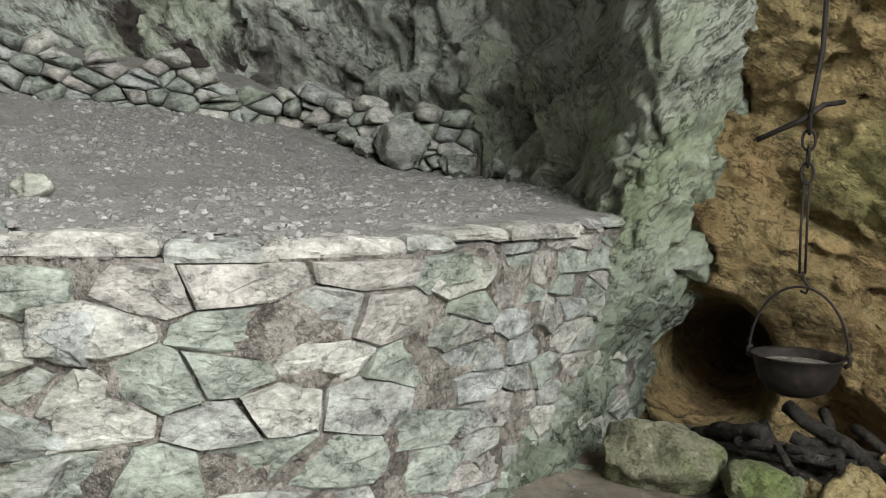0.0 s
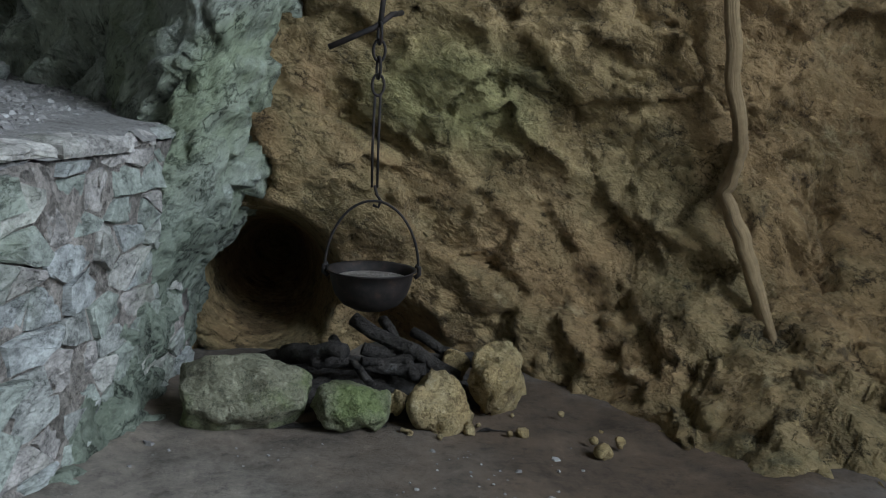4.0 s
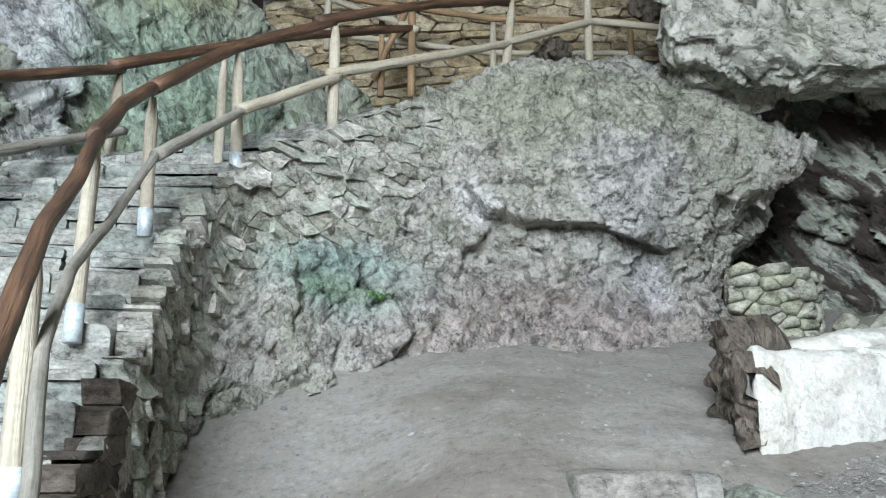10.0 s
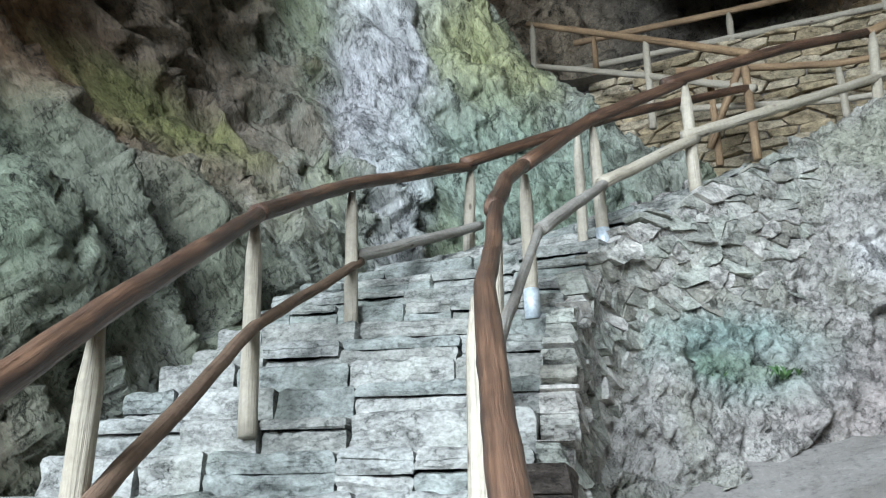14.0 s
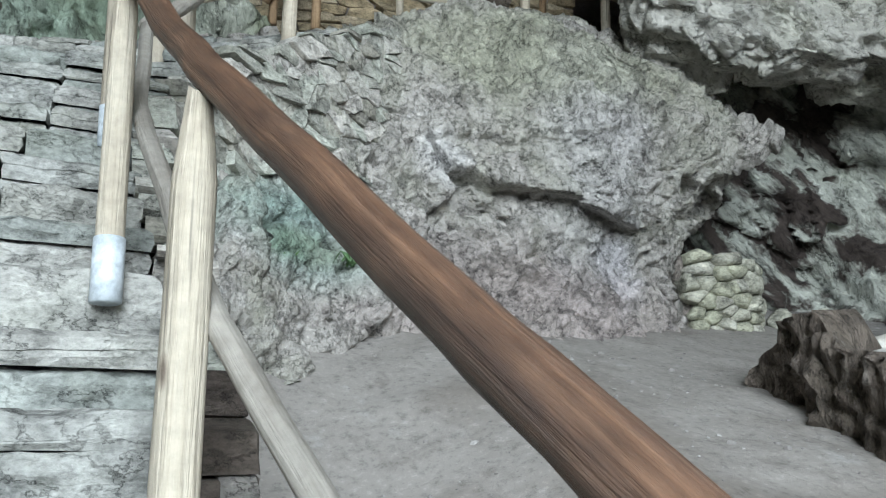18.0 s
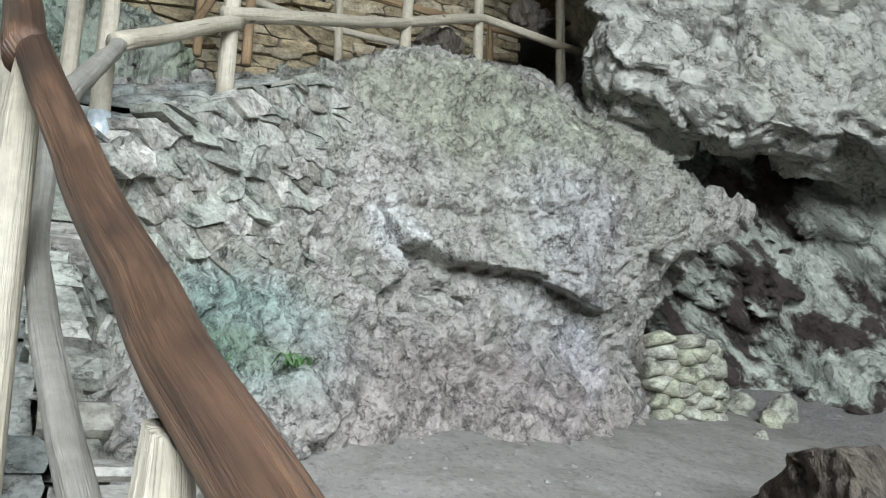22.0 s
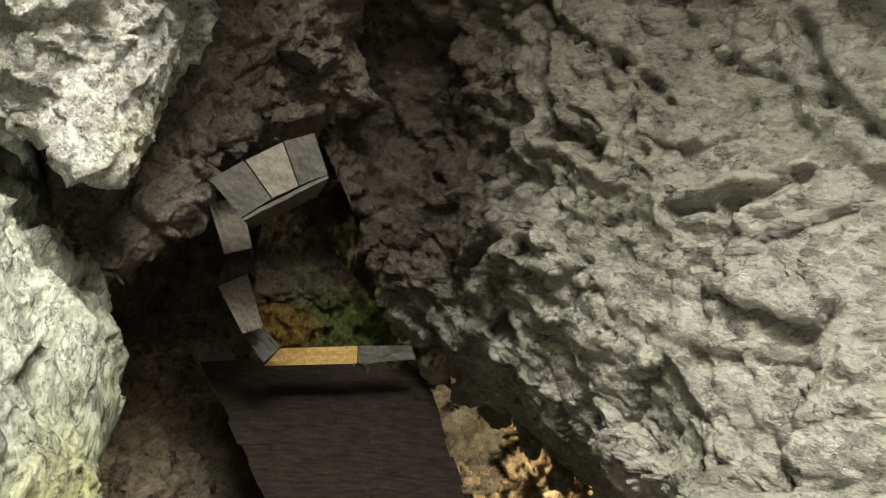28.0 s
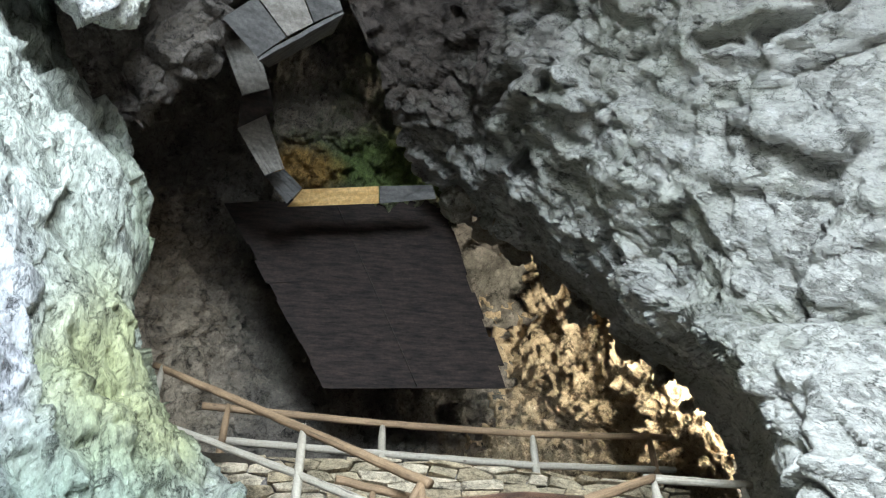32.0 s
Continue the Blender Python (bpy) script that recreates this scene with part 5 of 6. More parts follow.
# ---- rock bench ----
def rock_bench():
    """A long block cut from the rock: pale smooth front and seat, raised back, broken dark end."""
    thing = tagged(new("rock_bench"), "whitewashed rock bench with a broken dark end on the terrace", "bench")
    thing.location = (-4.46, 1.73, 1.58)
    thing.scale = (1.1, 1.1, 0.92)
    n, m, bm = 60, 40, bmesh.new()
    length = 1.85
    profile = [(0.02, -0.3), (0.03, 0.2), (0.0, 0.5), (-0.06, 0.6), (-0.16, 0.63), (-0.42, 0.64), (-0.5, 0.68), (-0.56, 0.76), (-0.72, 0.8), (-1.05, 0.74), (-1.25, 0.5), (-1.3, -0.3)]
    grid = []
    for i in range(n + 1):
        y = length * i / n
        row = []
        for j in range(m + 1):
            p = spline([(a, 0, b) for a, b in profile], j / m)
            q = Vector((p.x - 0.24 * y, y - 0.26 * p.x, p.z * (1 - 0.1 * y / length) + 0.12 * y))
            end = 1 - ease(length - 0.35, length, y)
            q.x = -0.5 + (q.x + 0.5) * (0.72 + 0.28 * end)
            r = 0.02 * crag(q * 1.0 + Vector((5, 2, 2)), 0.3, 4) + 0.03 * crag(q + Vector((5, 2, 2)), 0.9, 5)
            q.z += 0.04 * noise.noise(q * 1.7)
            row.append(bm.verts.new(q + Vector((r * 1.1, 0, r * 0.9))))
        grid.append(row)
    for a, b in zip(grid, grid[1:]):
        for j in range(m):
            bm.faces.new((a[j], a[j + 1], b[j + 1], b[j]))
    bm.faces.new(grid[-1])
    bm.faces.new(grid[0])
    bmesh.ops.recalc_face_normals(bm, faces=bm.faces)
    part("bench_body", bm, WHITE_ROCK, thing)
    bm = bmesh.new()
    cols = []
    for i in range(36):
        f = i / 35
        x = 0.02 - 1.3 * f
        top = table([(-1.3, 0.6), (-1.0, 0.88), (-0.6, 0.92), (-0.45, 0.68), (-0.06, 0.62), (0.03, 0.47)], x)
        col = []
        for j in range(30):
            z = -0.3 + (top + 0.3) * j / 29
            p = Vector((x, 0, z))
            w = 0.11 * abs(noise.noise(Vector((x * 9, 2, z * 2.2)))) + 0.07 * abs(noise.noise(Vector((x * 23, 5, z * 6)))) + 0.06 * crag(p + Vector((9, 1, 1)), 0.2, 3)
            col.append(bm.verts.new((x, -0.04 - w - 0.05 * math.sin(math.pi * min(1, f * 1.2)) - 0.26 * x, z)))
        for j, (back, drop) in enumerate(((0.06, -0.03), (0.16, 0.0), (0.3, 0.12), (0.36, 0.4)) if x < -0.5 else ((0.03, 0.0), (0.06, 0.03), (0.09, 0.06), (0.12, 0.1))):
            lump = (0.05 if x < -0.5 else 0.008) * noise.noise(Vector((x * 6, j, 3.3)))
            col.append(bm.verts.new((x, back - 0.26 * x + lump, top - drop + lump)))
        cols.append(col)
    for a, b in zip(cols, cols[1:]):
        for j in range(33):
            bm.faces.new((a[j], b[j], b[j + 1], a[j + 1]))
    part("broken_end", bm, SPLINTER_ROCK, thing, "dark splintered rock end")
    return thing


rock_bench()

# ---- slab steps beside the terrace wall ----
slabs = tagged(new("slab_steps"), "worn earth-covered stone slabs stepping up beside the terrace wall", "steps", kind="structure")
for k, (x, y0, y1, z) in enumerate([(-3.85, 0.64, 1.28, 1.54), (-3.6, 0.62, 1.3, 1.375), (-3.2, 0.6, 1.36, 1.165), (-2.7, 0.58, 1.42, 0.9), (-2.2, 0.56, 1.4, 0.58)]):
    joint = y0 + (y1 - y0) * (0.8, 0.62, 0.45, 0.7, 0.5)[k]
    for a, b in ((y0, joint - 0.004), (joint + 0.004, y1)):
        bm = bmesh.new()
        nx, ny = 8, 10
        deep = 0.4
        vs = {}
        for i in range(nx + 1):
            for j in range(ny + 1):
                u, v = i / nx, j / ny
                p = Vector((x + 0.02 - deep * u, a + (b - a) * v, 0))
                edge = min(1, u * 8 + 0.3) * min(1, v * 10 + 0.85, (1 - v) * 10 + 0.85)
                z2 = z - 0.04 * (1 - edge) + 0.012 * noise.noise(p * 7) + 0.02 * noise.noise(p * 2)
                vs[i, j] = bm.verts.new((p.x + 0.03 * noise.noise(p * 4 + Vector((0, 0, k))), p.y, z2))
        for i in range(nx):
            for j in range(ny):
                bm.faces.new((vs[i, j], vs[i, j + 1], vs[i + 1, j + 1], vs[i + 1, j]))
        skirt = [bm.verts.new(vs[0, j].co + Vector((0.02, 0, -0.22))) for j in range(ny + 1)]
        for j in range(ny):
            bm.faces.new((vs[0, j], skirt[j], skirt[j + 1], vs[0, j + 1]))
        for col in (0, ny):
            side = [bm.verts.new(vs[i, col].co + Vector((0, 0, -0.25))) for i in range(nx + 1)]
            for i in range(nx):
                bm.faces.new((vs[i, col], side[i], side[i + 1], vs[i + 1, col]))
        bmesh.ops.recalc_face_normals(bm, faces=bm.faces)
        part("slab", bm, SLAB, slabs)

# ---- the long stairs ----
STAIR_R = [(-1.17, -1.3), (-2.23, -1.32), (-3.29, -1.39), (-4.35, -1.55), (-5.41, -1.62), (-6.25, -1.4), (-7.08, -0.65), (-8.06, 0.6), (-8.9, 1.95)]
STAIR_L = [(-1.1, -3.4), (-2.1, -3.45), (-3.1, -3.55), (-4.1, -3.65), (-5.2, -3.72), (-6.45, -3.55), (-8.2, -2.45), (-9.75, -0.6), (-10.5, 1.4)]
RISE, FIRST, COUNT = 0.19, 0.30, 29


def stair_ends(k):
    u = k * RISE / 5.6
    return spline([(*p, 0) for p in STAIR_L], u), spline([(*p, 0) for p in STAIR_R], u), FIRST + k * RISE


def block(corners, z0, z1, mat, parent, seed, name="step_stone", wear=0.03):
    """A hewn stone over a plan quad, with worn, uneven edges."""
    rnd = random.Random(seed)
    bm = bmesh.new()
    a, b, c, d = (Vector((p.x, p.y, 0)) for p in corners)
    mid = (a + b + c + d) / 4
    nu, nv = 14, 3
    levels = [(z0, 0.012), (z0 + 0.025, 0.0), ((z0 + z1) / 2, 0.006), (z1 - 0.045, 0.0), (z1 - 0.015, 0.008), (z1, 0.035), (z1 + 0.004, 0.12)]
    edge = [a.lerp(b, i / nu) for i in range(nu)] + [b.lerp(c, i / nv) for i in range(nv)] + [c.lerp(d, i / nu) for i in range(nu)] + [d.lerp(a, i / nv) for i in range(nv)]
    rings = []
    for z, inset in levels:
        ring = []
        for p in edge:
            w = Vector((p.x, p.y, z))
            inn = (mid - p).normalized() * (inset + wear * noise.noise(w * 5 + Vector((seed, 0, 0))) + wear * 0.7 * noise.noise(w * 13) + wear * 0.4 * noise.noise(w * 29))
            ring.append(bm.verts.new((p.x + inn.x, p.y + inn.y, z + (0.018 * noise.noise(w * 5) + 0.012 * noise.noise(w * 15) if z > z0 else 0))))
        rings.append(ring)
    n = len(edge)
    for r0, r1 in zip(rings, rings[1:]):
        for q in range(n):
            bm.faces.new((r0[q], r0[(q + 1) % n], r1[(q + 1) % n], r1[q]))
    bm.faces.new(rings[-1])
    bmesh.ops.recalc_face_normals(bm, faces=bm.faces)
    return part(name, bm, mat, parent, smooth=False)


s, k = 0.05, 0
rnd = random.Random(44)
while s < TERRACE.length - 0.4:
    climbing = s > 3.1
    s1 = min(TERRACE.length - 0.12, s + (rnd.uniform(0.17, 0.3) if climbing else rnd.uniform(0.26, 0.6)))
    (a, na), (b, nb) = TERRACE.spot(s + 0.003), TERRACE.spot(s1 - 0.003)
    out, back = rnd.uniform(0.025, 0.05), rnd.uniform(0.22, 0.32)
    top = (terrace_top(s) + terrace_top(s1)) / 2 + rnd.uniform(0.025, 0.045)
    if climbing:
        lump = boulder("cap_stone", (a + b) / 2 - na * 0.07 + Vector((0, 0, top - 0.06)), ((b - a).length * 0.62, 0.15, rnd.uniform(0.085, 0.115)),
                       (0, rnd.uniform(-12, 12), math.degrees(math.atan2(b.y - a.y, b.x - a.x)) + rnd.uniform(-8, 8)), STONE, 0.022, 0.26, 900 + k, 4, wall)
        s, k = s1, k + 1
        continue
    block((a + na * out, b + nb * out, b - nb * back, a - na * back), top - rnd.uniform(0.045, 0.08), top, CAP_STONE, wall, 900 + k, "cap_stone", 0.025)
    s, k = s1, k + 1

stairs = tagged(new("stone_stairs"), "curved flight of worn grey limestone steps", "stairs", kind="structure")
rnd = random.Random(5)
for k in range(COUNT):
    l, r, z = stair_ends(k)
    l2, r2, _ = stair_ends(k + 1)
    cuts = [0.0]
    while cuts[-1] < 1:
        cuts.append(cuts[-1] + rnd.uniform(0.13, 0.36))
    cuts[-1] = 1.0
    if cuts[-1] - cuts[-2] < 0.1:
        cuts.pop(-2)
    for i, (f0, f1) in enumerate(zip(cuts, cuts[1:])):
        g = 0.0015
        push = rnd.uniform(-0.025, 0.025)
        a, b = l.lerp(r, f0 + g), l.lerp(r, f1 - g)
        ahead = (l2 - l).lerp(r2 - r, (f0 + f1) / 2)
        ahead = ahead.normalized()
        a, b = a + ahead * push, b + ahead * push
        c, d = l2.lerp(r2, f1 - g) + ahead * 0.08, l2.lerp(r2, f0 + g) + ahead * 0.08
        top = z + rnd.uniform(-0.012, 0.01)
        if rnd.random() < 0.6:
            h = rnd.uniform(0.05, 0.11)
            inward = ahead * rnd.uniform(0.0, 0.03)
            block((a + inward, b + inward, c, d), z - RISE - 0.03, top - h + 0.006, STEP_STONE, stairs, k * 31 + i, wear=0.018)
            off = ahead * rnd.uniform(-0.02, 0.015)
            block((a + off, b + off, c, d), top - h, top, STEP_STONE, stairs, k * 31 + i + 500, wear=0.018)
        else:
            block((a, b, c, d), z - RISE - 0.03, top, STEP_STONE, stairs, k * 31 + i, wear=0.02)
core = bmesh.new()
prev = None
for k in range(COUNT + 1):
    l, r, z = stair_ends(k)
    r = l.lerp(r, 0.95)
    row = [core.verts.new((l.x, l.y, z - 0.24)), core.verts.new((r.x, r.y, z - 0.24)), core.verts.new((r.x, r.y, -0.5)), core.verts.new((l.x, l.y, -0.5))]
    if prev:
        for q in range(3):
            core.faces.new((prev[q], prev[q + 1], row[q + 1], row[q]))
    prev = row
part("stair_core", core, MORTAR, stairs, smooth=False)

SIDE = Line([(-2.2, -1.22), (-3.2, -1.26), (-3.95, -1.32), (-4.85, -1.46), (-5.6, -1.48), (-6.3, -1.22), (-7.1, -0.36), (-7.9, 0.55)], 1)


def side_top(s):
    p, _ = SIDE.spot(s)
    best = min(range(0, COUNT * 4), key=lambda q: (stair_ends(q / 4)[1] - p).length)
    return FIRST + RISE * best / 4 - 0.06


def side_foot(s):
    p, _ = SIDE.spot(s)
    return table([(0, floor_z(p.x, p.y) - 0.05), (3.3, floor_z(p.x, p.y) - 0.05), (3.6, 2.35), (4.4, 2.95), (4.75, 3.3), (5.5, 3.42), (5.85, 3.6), (6.2, 4.3), (6.4, 4.8), (7.5, 6.0)], s)


side_cache = [side_top(SIDE.length * i / 60) for i in range(61)]
side_high = lambda s: side_cache[min(60, max(0, int(round(s / SIDE.length * 60))))]
side = backing("wall_stair_side", SIDE, side_foot, lambda s: max(side_foot(s), side_high(s)) - 0.05, GREY_ROCK, -0.02, -0.016, 0.1)
rubble(side, SIDE, lambda s: side_foot(s) if s > 1.7 else 99, side_high, 0.19, 0.125, DRY_STONE, 41, 0.004, 0.022, 0.14, 1.0, -0.02, 1.1, 2, 1.2, 0.17)
# darker stones along the first stretch of the side wall
rubble(side, SIDE, lambda s: side_foot(s) if s <= 1.75 else 99, side_high, 0.25, 0.11, DARK_STONE, 43, 0.005, 0.02, 0.14, 0.4, -0.02, 0.5, 2, 0.25)
# ---- railings ----
def railing(name, label, posts, rails, group="log railings", sleeve=()):
    """posts: (foot, head, radius, material); rails: (points, radius, material); sleeve: indices of posts shod in a white metal tube."""
    thing = tagged(new(name), label, "railing", group)
    thing.location = posts[0][0]
    back = -Vector(posts[0][0])
    for k, (foot, head, r, mat) in enumerate(posts):
        a, b = Vector(foot), Vector(head)
        bm = log([a.lerp(b, i / 6) + back for i in range(7)], r, 14, 0.02, -0.12, k + len(rails) * 3, 0.1)
        bm.verts.ensure_lookup_table()
        tip = random.Random(k)
        for v in bm.verts[-14:]:
            v.co = b + back + (v.co - b - back) * 0.55 + Vector((0, 0, tip.uniform(-0.02, 0.03)))
        ob = part("post", bm, mat, thing)
        if k in sleeve:
            d = (b - a).normalized()
            part("metal_shoe", log([a + back - d * 0.02, a + back + d * 0.16], r * 1.13, 14, 0.0, 0, 1), SHOE, ob, "white painted metal shoe", smooth=True)
    for k, (points, r, mat) in enumerate(rails):
        n = max(8, int(sum((Vector(a) - Vector(b)).length for a, b in zip(points, points[1:])) / 0.09))
        part("rail", log([p + back for p in along(points, n, 0, k * 3.1 + len(posts), 0.008)], r, 16, 0.035, -0.15, k + 2, 0.25), mat, thing)
    return thing


railing("stair_railing", "log railing with worn red-brown handrail on pale posts by stairs",
        [((-1.45, -0.93, 0.15), (-1.45, -0.93, 1.25), 0.038, PALE_LOG),
         ((-3.1, -1.48, 1.42), (-3.1, -1.49, 2.4), 0.043, PALE_LOG),
         ((-3.97, -1.66, 2.13), (-4.1, -1.69, 3.17), 0.038, PALE_LOG),
         ((-5.2, -1.76, 2.93), (-5.24, -1.79, 3.85), 0.042, PALE_LOG),
         ((-6.33, -1.46, 3.7), (-6.27, -1.48, 4.66), 0.045, PALE_LOG),
         ((-6.42, -1.62, 3.7), (-6.4, -1.62, 4.66), 0.04, PALE_LOG),
         ((-6.99, -0.79, 4.3), (-6.99, -0.79, 5.3), 0.05, PALE_LOG),
         ((-8.35, 0.88, 5.3), (-8.6, 1.02, 6.5), 0.05, PALE_LOG),
         ((-9.1, 1.98, 5.9), (-9.13, 2.0, 7.12), 0.05, PALE_LOG),
         ((-9.17, 3.0, 5.9), (-9.17, 3.0, 7.2), 0.05, PALE_LOG)],
        [([(-1.3, -0.88, 1.16), (-2.05, -1.13, 1.69), (-2.46, -1.265, 1.98), (-3.1, -1.465, 2.44), (-3.56, -1.56, 2.74), (-4.14, -1.69, 3.2)], 0.039, RED_LOG),
         ([(-4.08, -1.69, 3.14), (-4.6, -1.75, 3.54), (-5.32, -1.79, 3.98)], 0.044, RED_LOG),
         ([(-5.2, -1.79, 3.9), (-6.25, -1.5, 4.72), (-7.0, -0.8, 5.36)], 0.048, RED_LOG),
         ([(-6.85, -0.95, 5.28), (-7.8, 0.12, 6.0), (-8.68, 1.05, 6.56)], 0.046, RED_LOG),
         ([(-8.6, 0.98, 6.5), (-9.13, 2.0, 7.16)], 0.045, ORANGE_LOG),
         ([(-9.13, 1.9, 7.14), (-9.17, 3.1, 7.23)], 0.042, PALE_LOG),
         ([(-1.35, -0.72, 0.6), (-2.0, -0.96, 1.08), (-2.6, -1.2, 1.52), (-3.12, -1.43, 1.98), (-3.6, -1.55, 2.38), (-4.25, -1.63, 2.78), (-4.95, -1.64, 3.38)], 0.027, GREY_LOG),
         ([(-4.9, -1.64, 3.34), (-6.3, -1.4, 4.22)], 0.038, GREY_LOG),
         ([(-6.2, -1.44, 4.16), (-6.98, -0.74, 4.82)], 0.045, PALE_LOG),
         ([(-6.9, -0.84, 4.8), (-7.8, 0.25, 5.45), (-8.5, 1.0, 5.95)], 0.045, PALE_LOG),
         ([(-8.45, 0.93, 5.92), (-9.1, 2.03, 6.55), (-9.15, 3.25, 6.48)], 0.045, PALE_LOG)], sleeve=(1, 2, 3, 4))
railing("inner_stair_railing", "weathered log railing along the rock side of the stone stairs",
        [((-2.55, -2.52, 1.2), (-2.55, -2.53, 2.24), 0.042, PALE_LOG),
         ((-3.86, -2.78, 2.1), (-4.0, -2.92, 3.2), 0.042, PALE_LOG),
         ((-5.2, -2.92, 2.95), (-5.3, -3.0, 3.92), 0.042, PALE_LOG),
         ((-7.1, -2.72, 3.95), (-7.03, -2.67, 4.82), 0.05, PALE_LOG)],
        [([(-0.9, -1.98, 1.2), (-2.55, -2.53, 2.3), (-4.2, -2.98, 3.36)], 0.044, RED_LOG),
         ([(-4.05, -2.95, 3.27), (-5.3, -3.0, 3.99), (-7.05, -2.66, 4.88)], 0.046, RED_LOG),
         ([(-6.9, -2.7, 4.84), (-8.4, -1.5, 5.9), (-9.94, -0.1, 6.85)], 0.05, RED_LOG),
         ([(-1.0, -2.0, 0.72), (-2.58, -2.47, 1.76), (-3.93, -2.82, 2.64), (-5.35, -2.94, 3.44)], 0.032, ROOT_DARK),
         ([(-5.3, -2.99, 3.45), (-7.06, -2.6, 4.3)], 0.042, GREY_LOG)])

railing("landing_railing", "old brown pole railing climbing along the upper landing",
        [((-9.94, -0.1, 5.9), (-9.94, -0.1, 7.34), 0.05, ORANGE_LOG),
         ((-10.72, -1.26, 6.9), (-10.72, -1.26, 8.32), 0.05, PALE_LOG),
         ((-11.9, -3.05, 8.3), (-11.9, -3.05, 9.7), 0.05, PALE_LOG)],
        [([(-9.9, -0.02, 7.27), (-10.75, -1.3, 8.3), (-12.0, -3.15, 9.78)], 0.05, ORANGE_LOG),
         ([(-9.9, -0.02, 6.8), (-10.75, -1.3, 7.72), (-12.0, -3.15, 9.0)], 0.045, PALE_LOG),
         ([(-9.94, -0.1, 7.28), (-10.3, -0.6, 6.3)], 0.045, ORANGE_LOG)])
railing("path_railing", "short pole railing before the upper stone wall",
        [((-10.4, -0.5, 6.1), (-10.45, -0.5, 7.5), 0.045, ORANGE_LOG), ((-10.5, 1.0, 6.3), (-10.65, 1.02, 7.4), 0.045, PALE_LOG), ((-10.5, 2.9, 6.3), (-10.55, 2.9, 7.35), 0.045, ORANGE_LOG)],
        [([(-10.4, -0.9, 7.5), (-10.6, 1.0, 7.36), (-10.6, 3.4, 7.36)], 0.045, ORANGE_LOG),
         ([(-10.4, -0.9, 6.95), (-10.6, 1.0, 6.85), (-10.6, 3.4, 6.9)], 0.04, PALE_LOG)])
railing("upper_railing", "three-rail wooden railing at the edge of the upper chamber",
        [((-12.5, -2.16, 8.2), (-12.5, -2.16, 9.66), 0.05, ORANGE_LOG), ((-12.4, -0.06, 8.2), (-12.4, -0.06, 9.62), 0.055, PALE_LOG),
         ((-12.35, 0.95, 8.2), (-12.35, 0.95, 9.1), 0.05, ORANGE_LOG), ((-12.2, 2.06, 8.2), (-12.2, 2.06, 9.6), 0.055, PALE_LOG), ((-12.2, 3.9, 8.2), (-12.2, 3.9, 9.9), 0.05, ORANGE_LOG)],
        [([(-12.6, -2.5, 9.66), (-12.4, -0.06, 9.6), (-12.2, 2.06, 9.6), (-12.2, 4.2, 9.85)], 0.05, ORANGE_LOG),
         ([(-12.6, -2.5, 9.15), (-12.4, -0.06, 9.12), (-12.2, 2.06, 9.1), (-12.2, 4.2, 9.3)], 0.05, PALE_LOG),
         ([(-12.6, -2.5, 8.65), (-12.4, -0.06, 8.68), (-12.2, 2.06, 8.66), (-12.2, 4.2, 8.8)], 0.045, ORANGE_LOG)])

# ---- upper stone wall and chamber floor ----
UPPER = Line([(-12.0, -2.4), (-11.6, -0.8), (-11.4, 1.0), (-11.4, 3.8)], 1)
upper = backing("wall_upper_stone", UPPER, lambda s: 6.0, lambda s: 8.35, MORTAR, 0, 0.02, 0.4)
rubble(upper, UPPER, lambda s: 6.1, lambda s: 8.45, 0.42, 0.14, WARM_LIT_STONE, 61, 0.01, 0.05, 0.1, 0.46, 0, 0.9, 1)
ground("upper_floor", (-17, -11.5), (-5, 6), 0.2, lambda x, y: 8.4, EARTH, 0.06)

# ---- hearth ----
for k, (x, y, z, sx, sy, sz, turn, mat, seed) in enumerate([
        (-0.02, 4.12, 0.13, 0.36, 0.19, 0.19, (0, 4, 8), HEARTH_STONE, 3), (0.46, 4.08, 0.1, 0.18, 0.15, 0.15, (0, 0, 20), HEARTH_STONE, 4),
        (0.85, 4.1, 0.1, 0.17, 0.14, 0.15, (10, 15, 40), YELLOW_STONE, 5), (1.14, 4.3, 0.16, 0.18, 0.16, 0.18, (0, 0, 70), YELLOW_STONE, 16),
        (0.95, 4.5, 0.16, 0.1, 0.09, 0.1, (0, 0, 0), YELLOW_STONE, 17), (0.66, 4.1, 0.12, 0.06, 0.05, 0.08, (0, 20, 0), YELLOW_STONE, 18), (0.7, 3.98, 0.03, 0.06, 0.05, 0.05, (0, 0, 0), YELLOW_STONE, 19)]):
    tagged(boulder("hearth_stone", (x, y, z), (sx, sy, sz), turn, mat, 0.03, 0.22, seed, 4),
           "mossy rounded stone edging the hearth" if mat is HEARTH_STONE else "pale ochre stone edging the hearth", "stone", "hearth stones")
for k in range(16):
    rk = random.Random(70 + k)
    x, y = rk.uniform(0.7, 1.7), rk.uniform(3.75, 4.3)
    tagged(boulder("pebble", (x, y, 0.02), (rk.uniform(0.015, 0.045),) * 3, (k * 30, k * 50, 0), YELLOW_STONE, 0.006, 0.05, 80 + k, 2), "small pale pebble on the hearth floor", "pebble", "hearth pebbles")
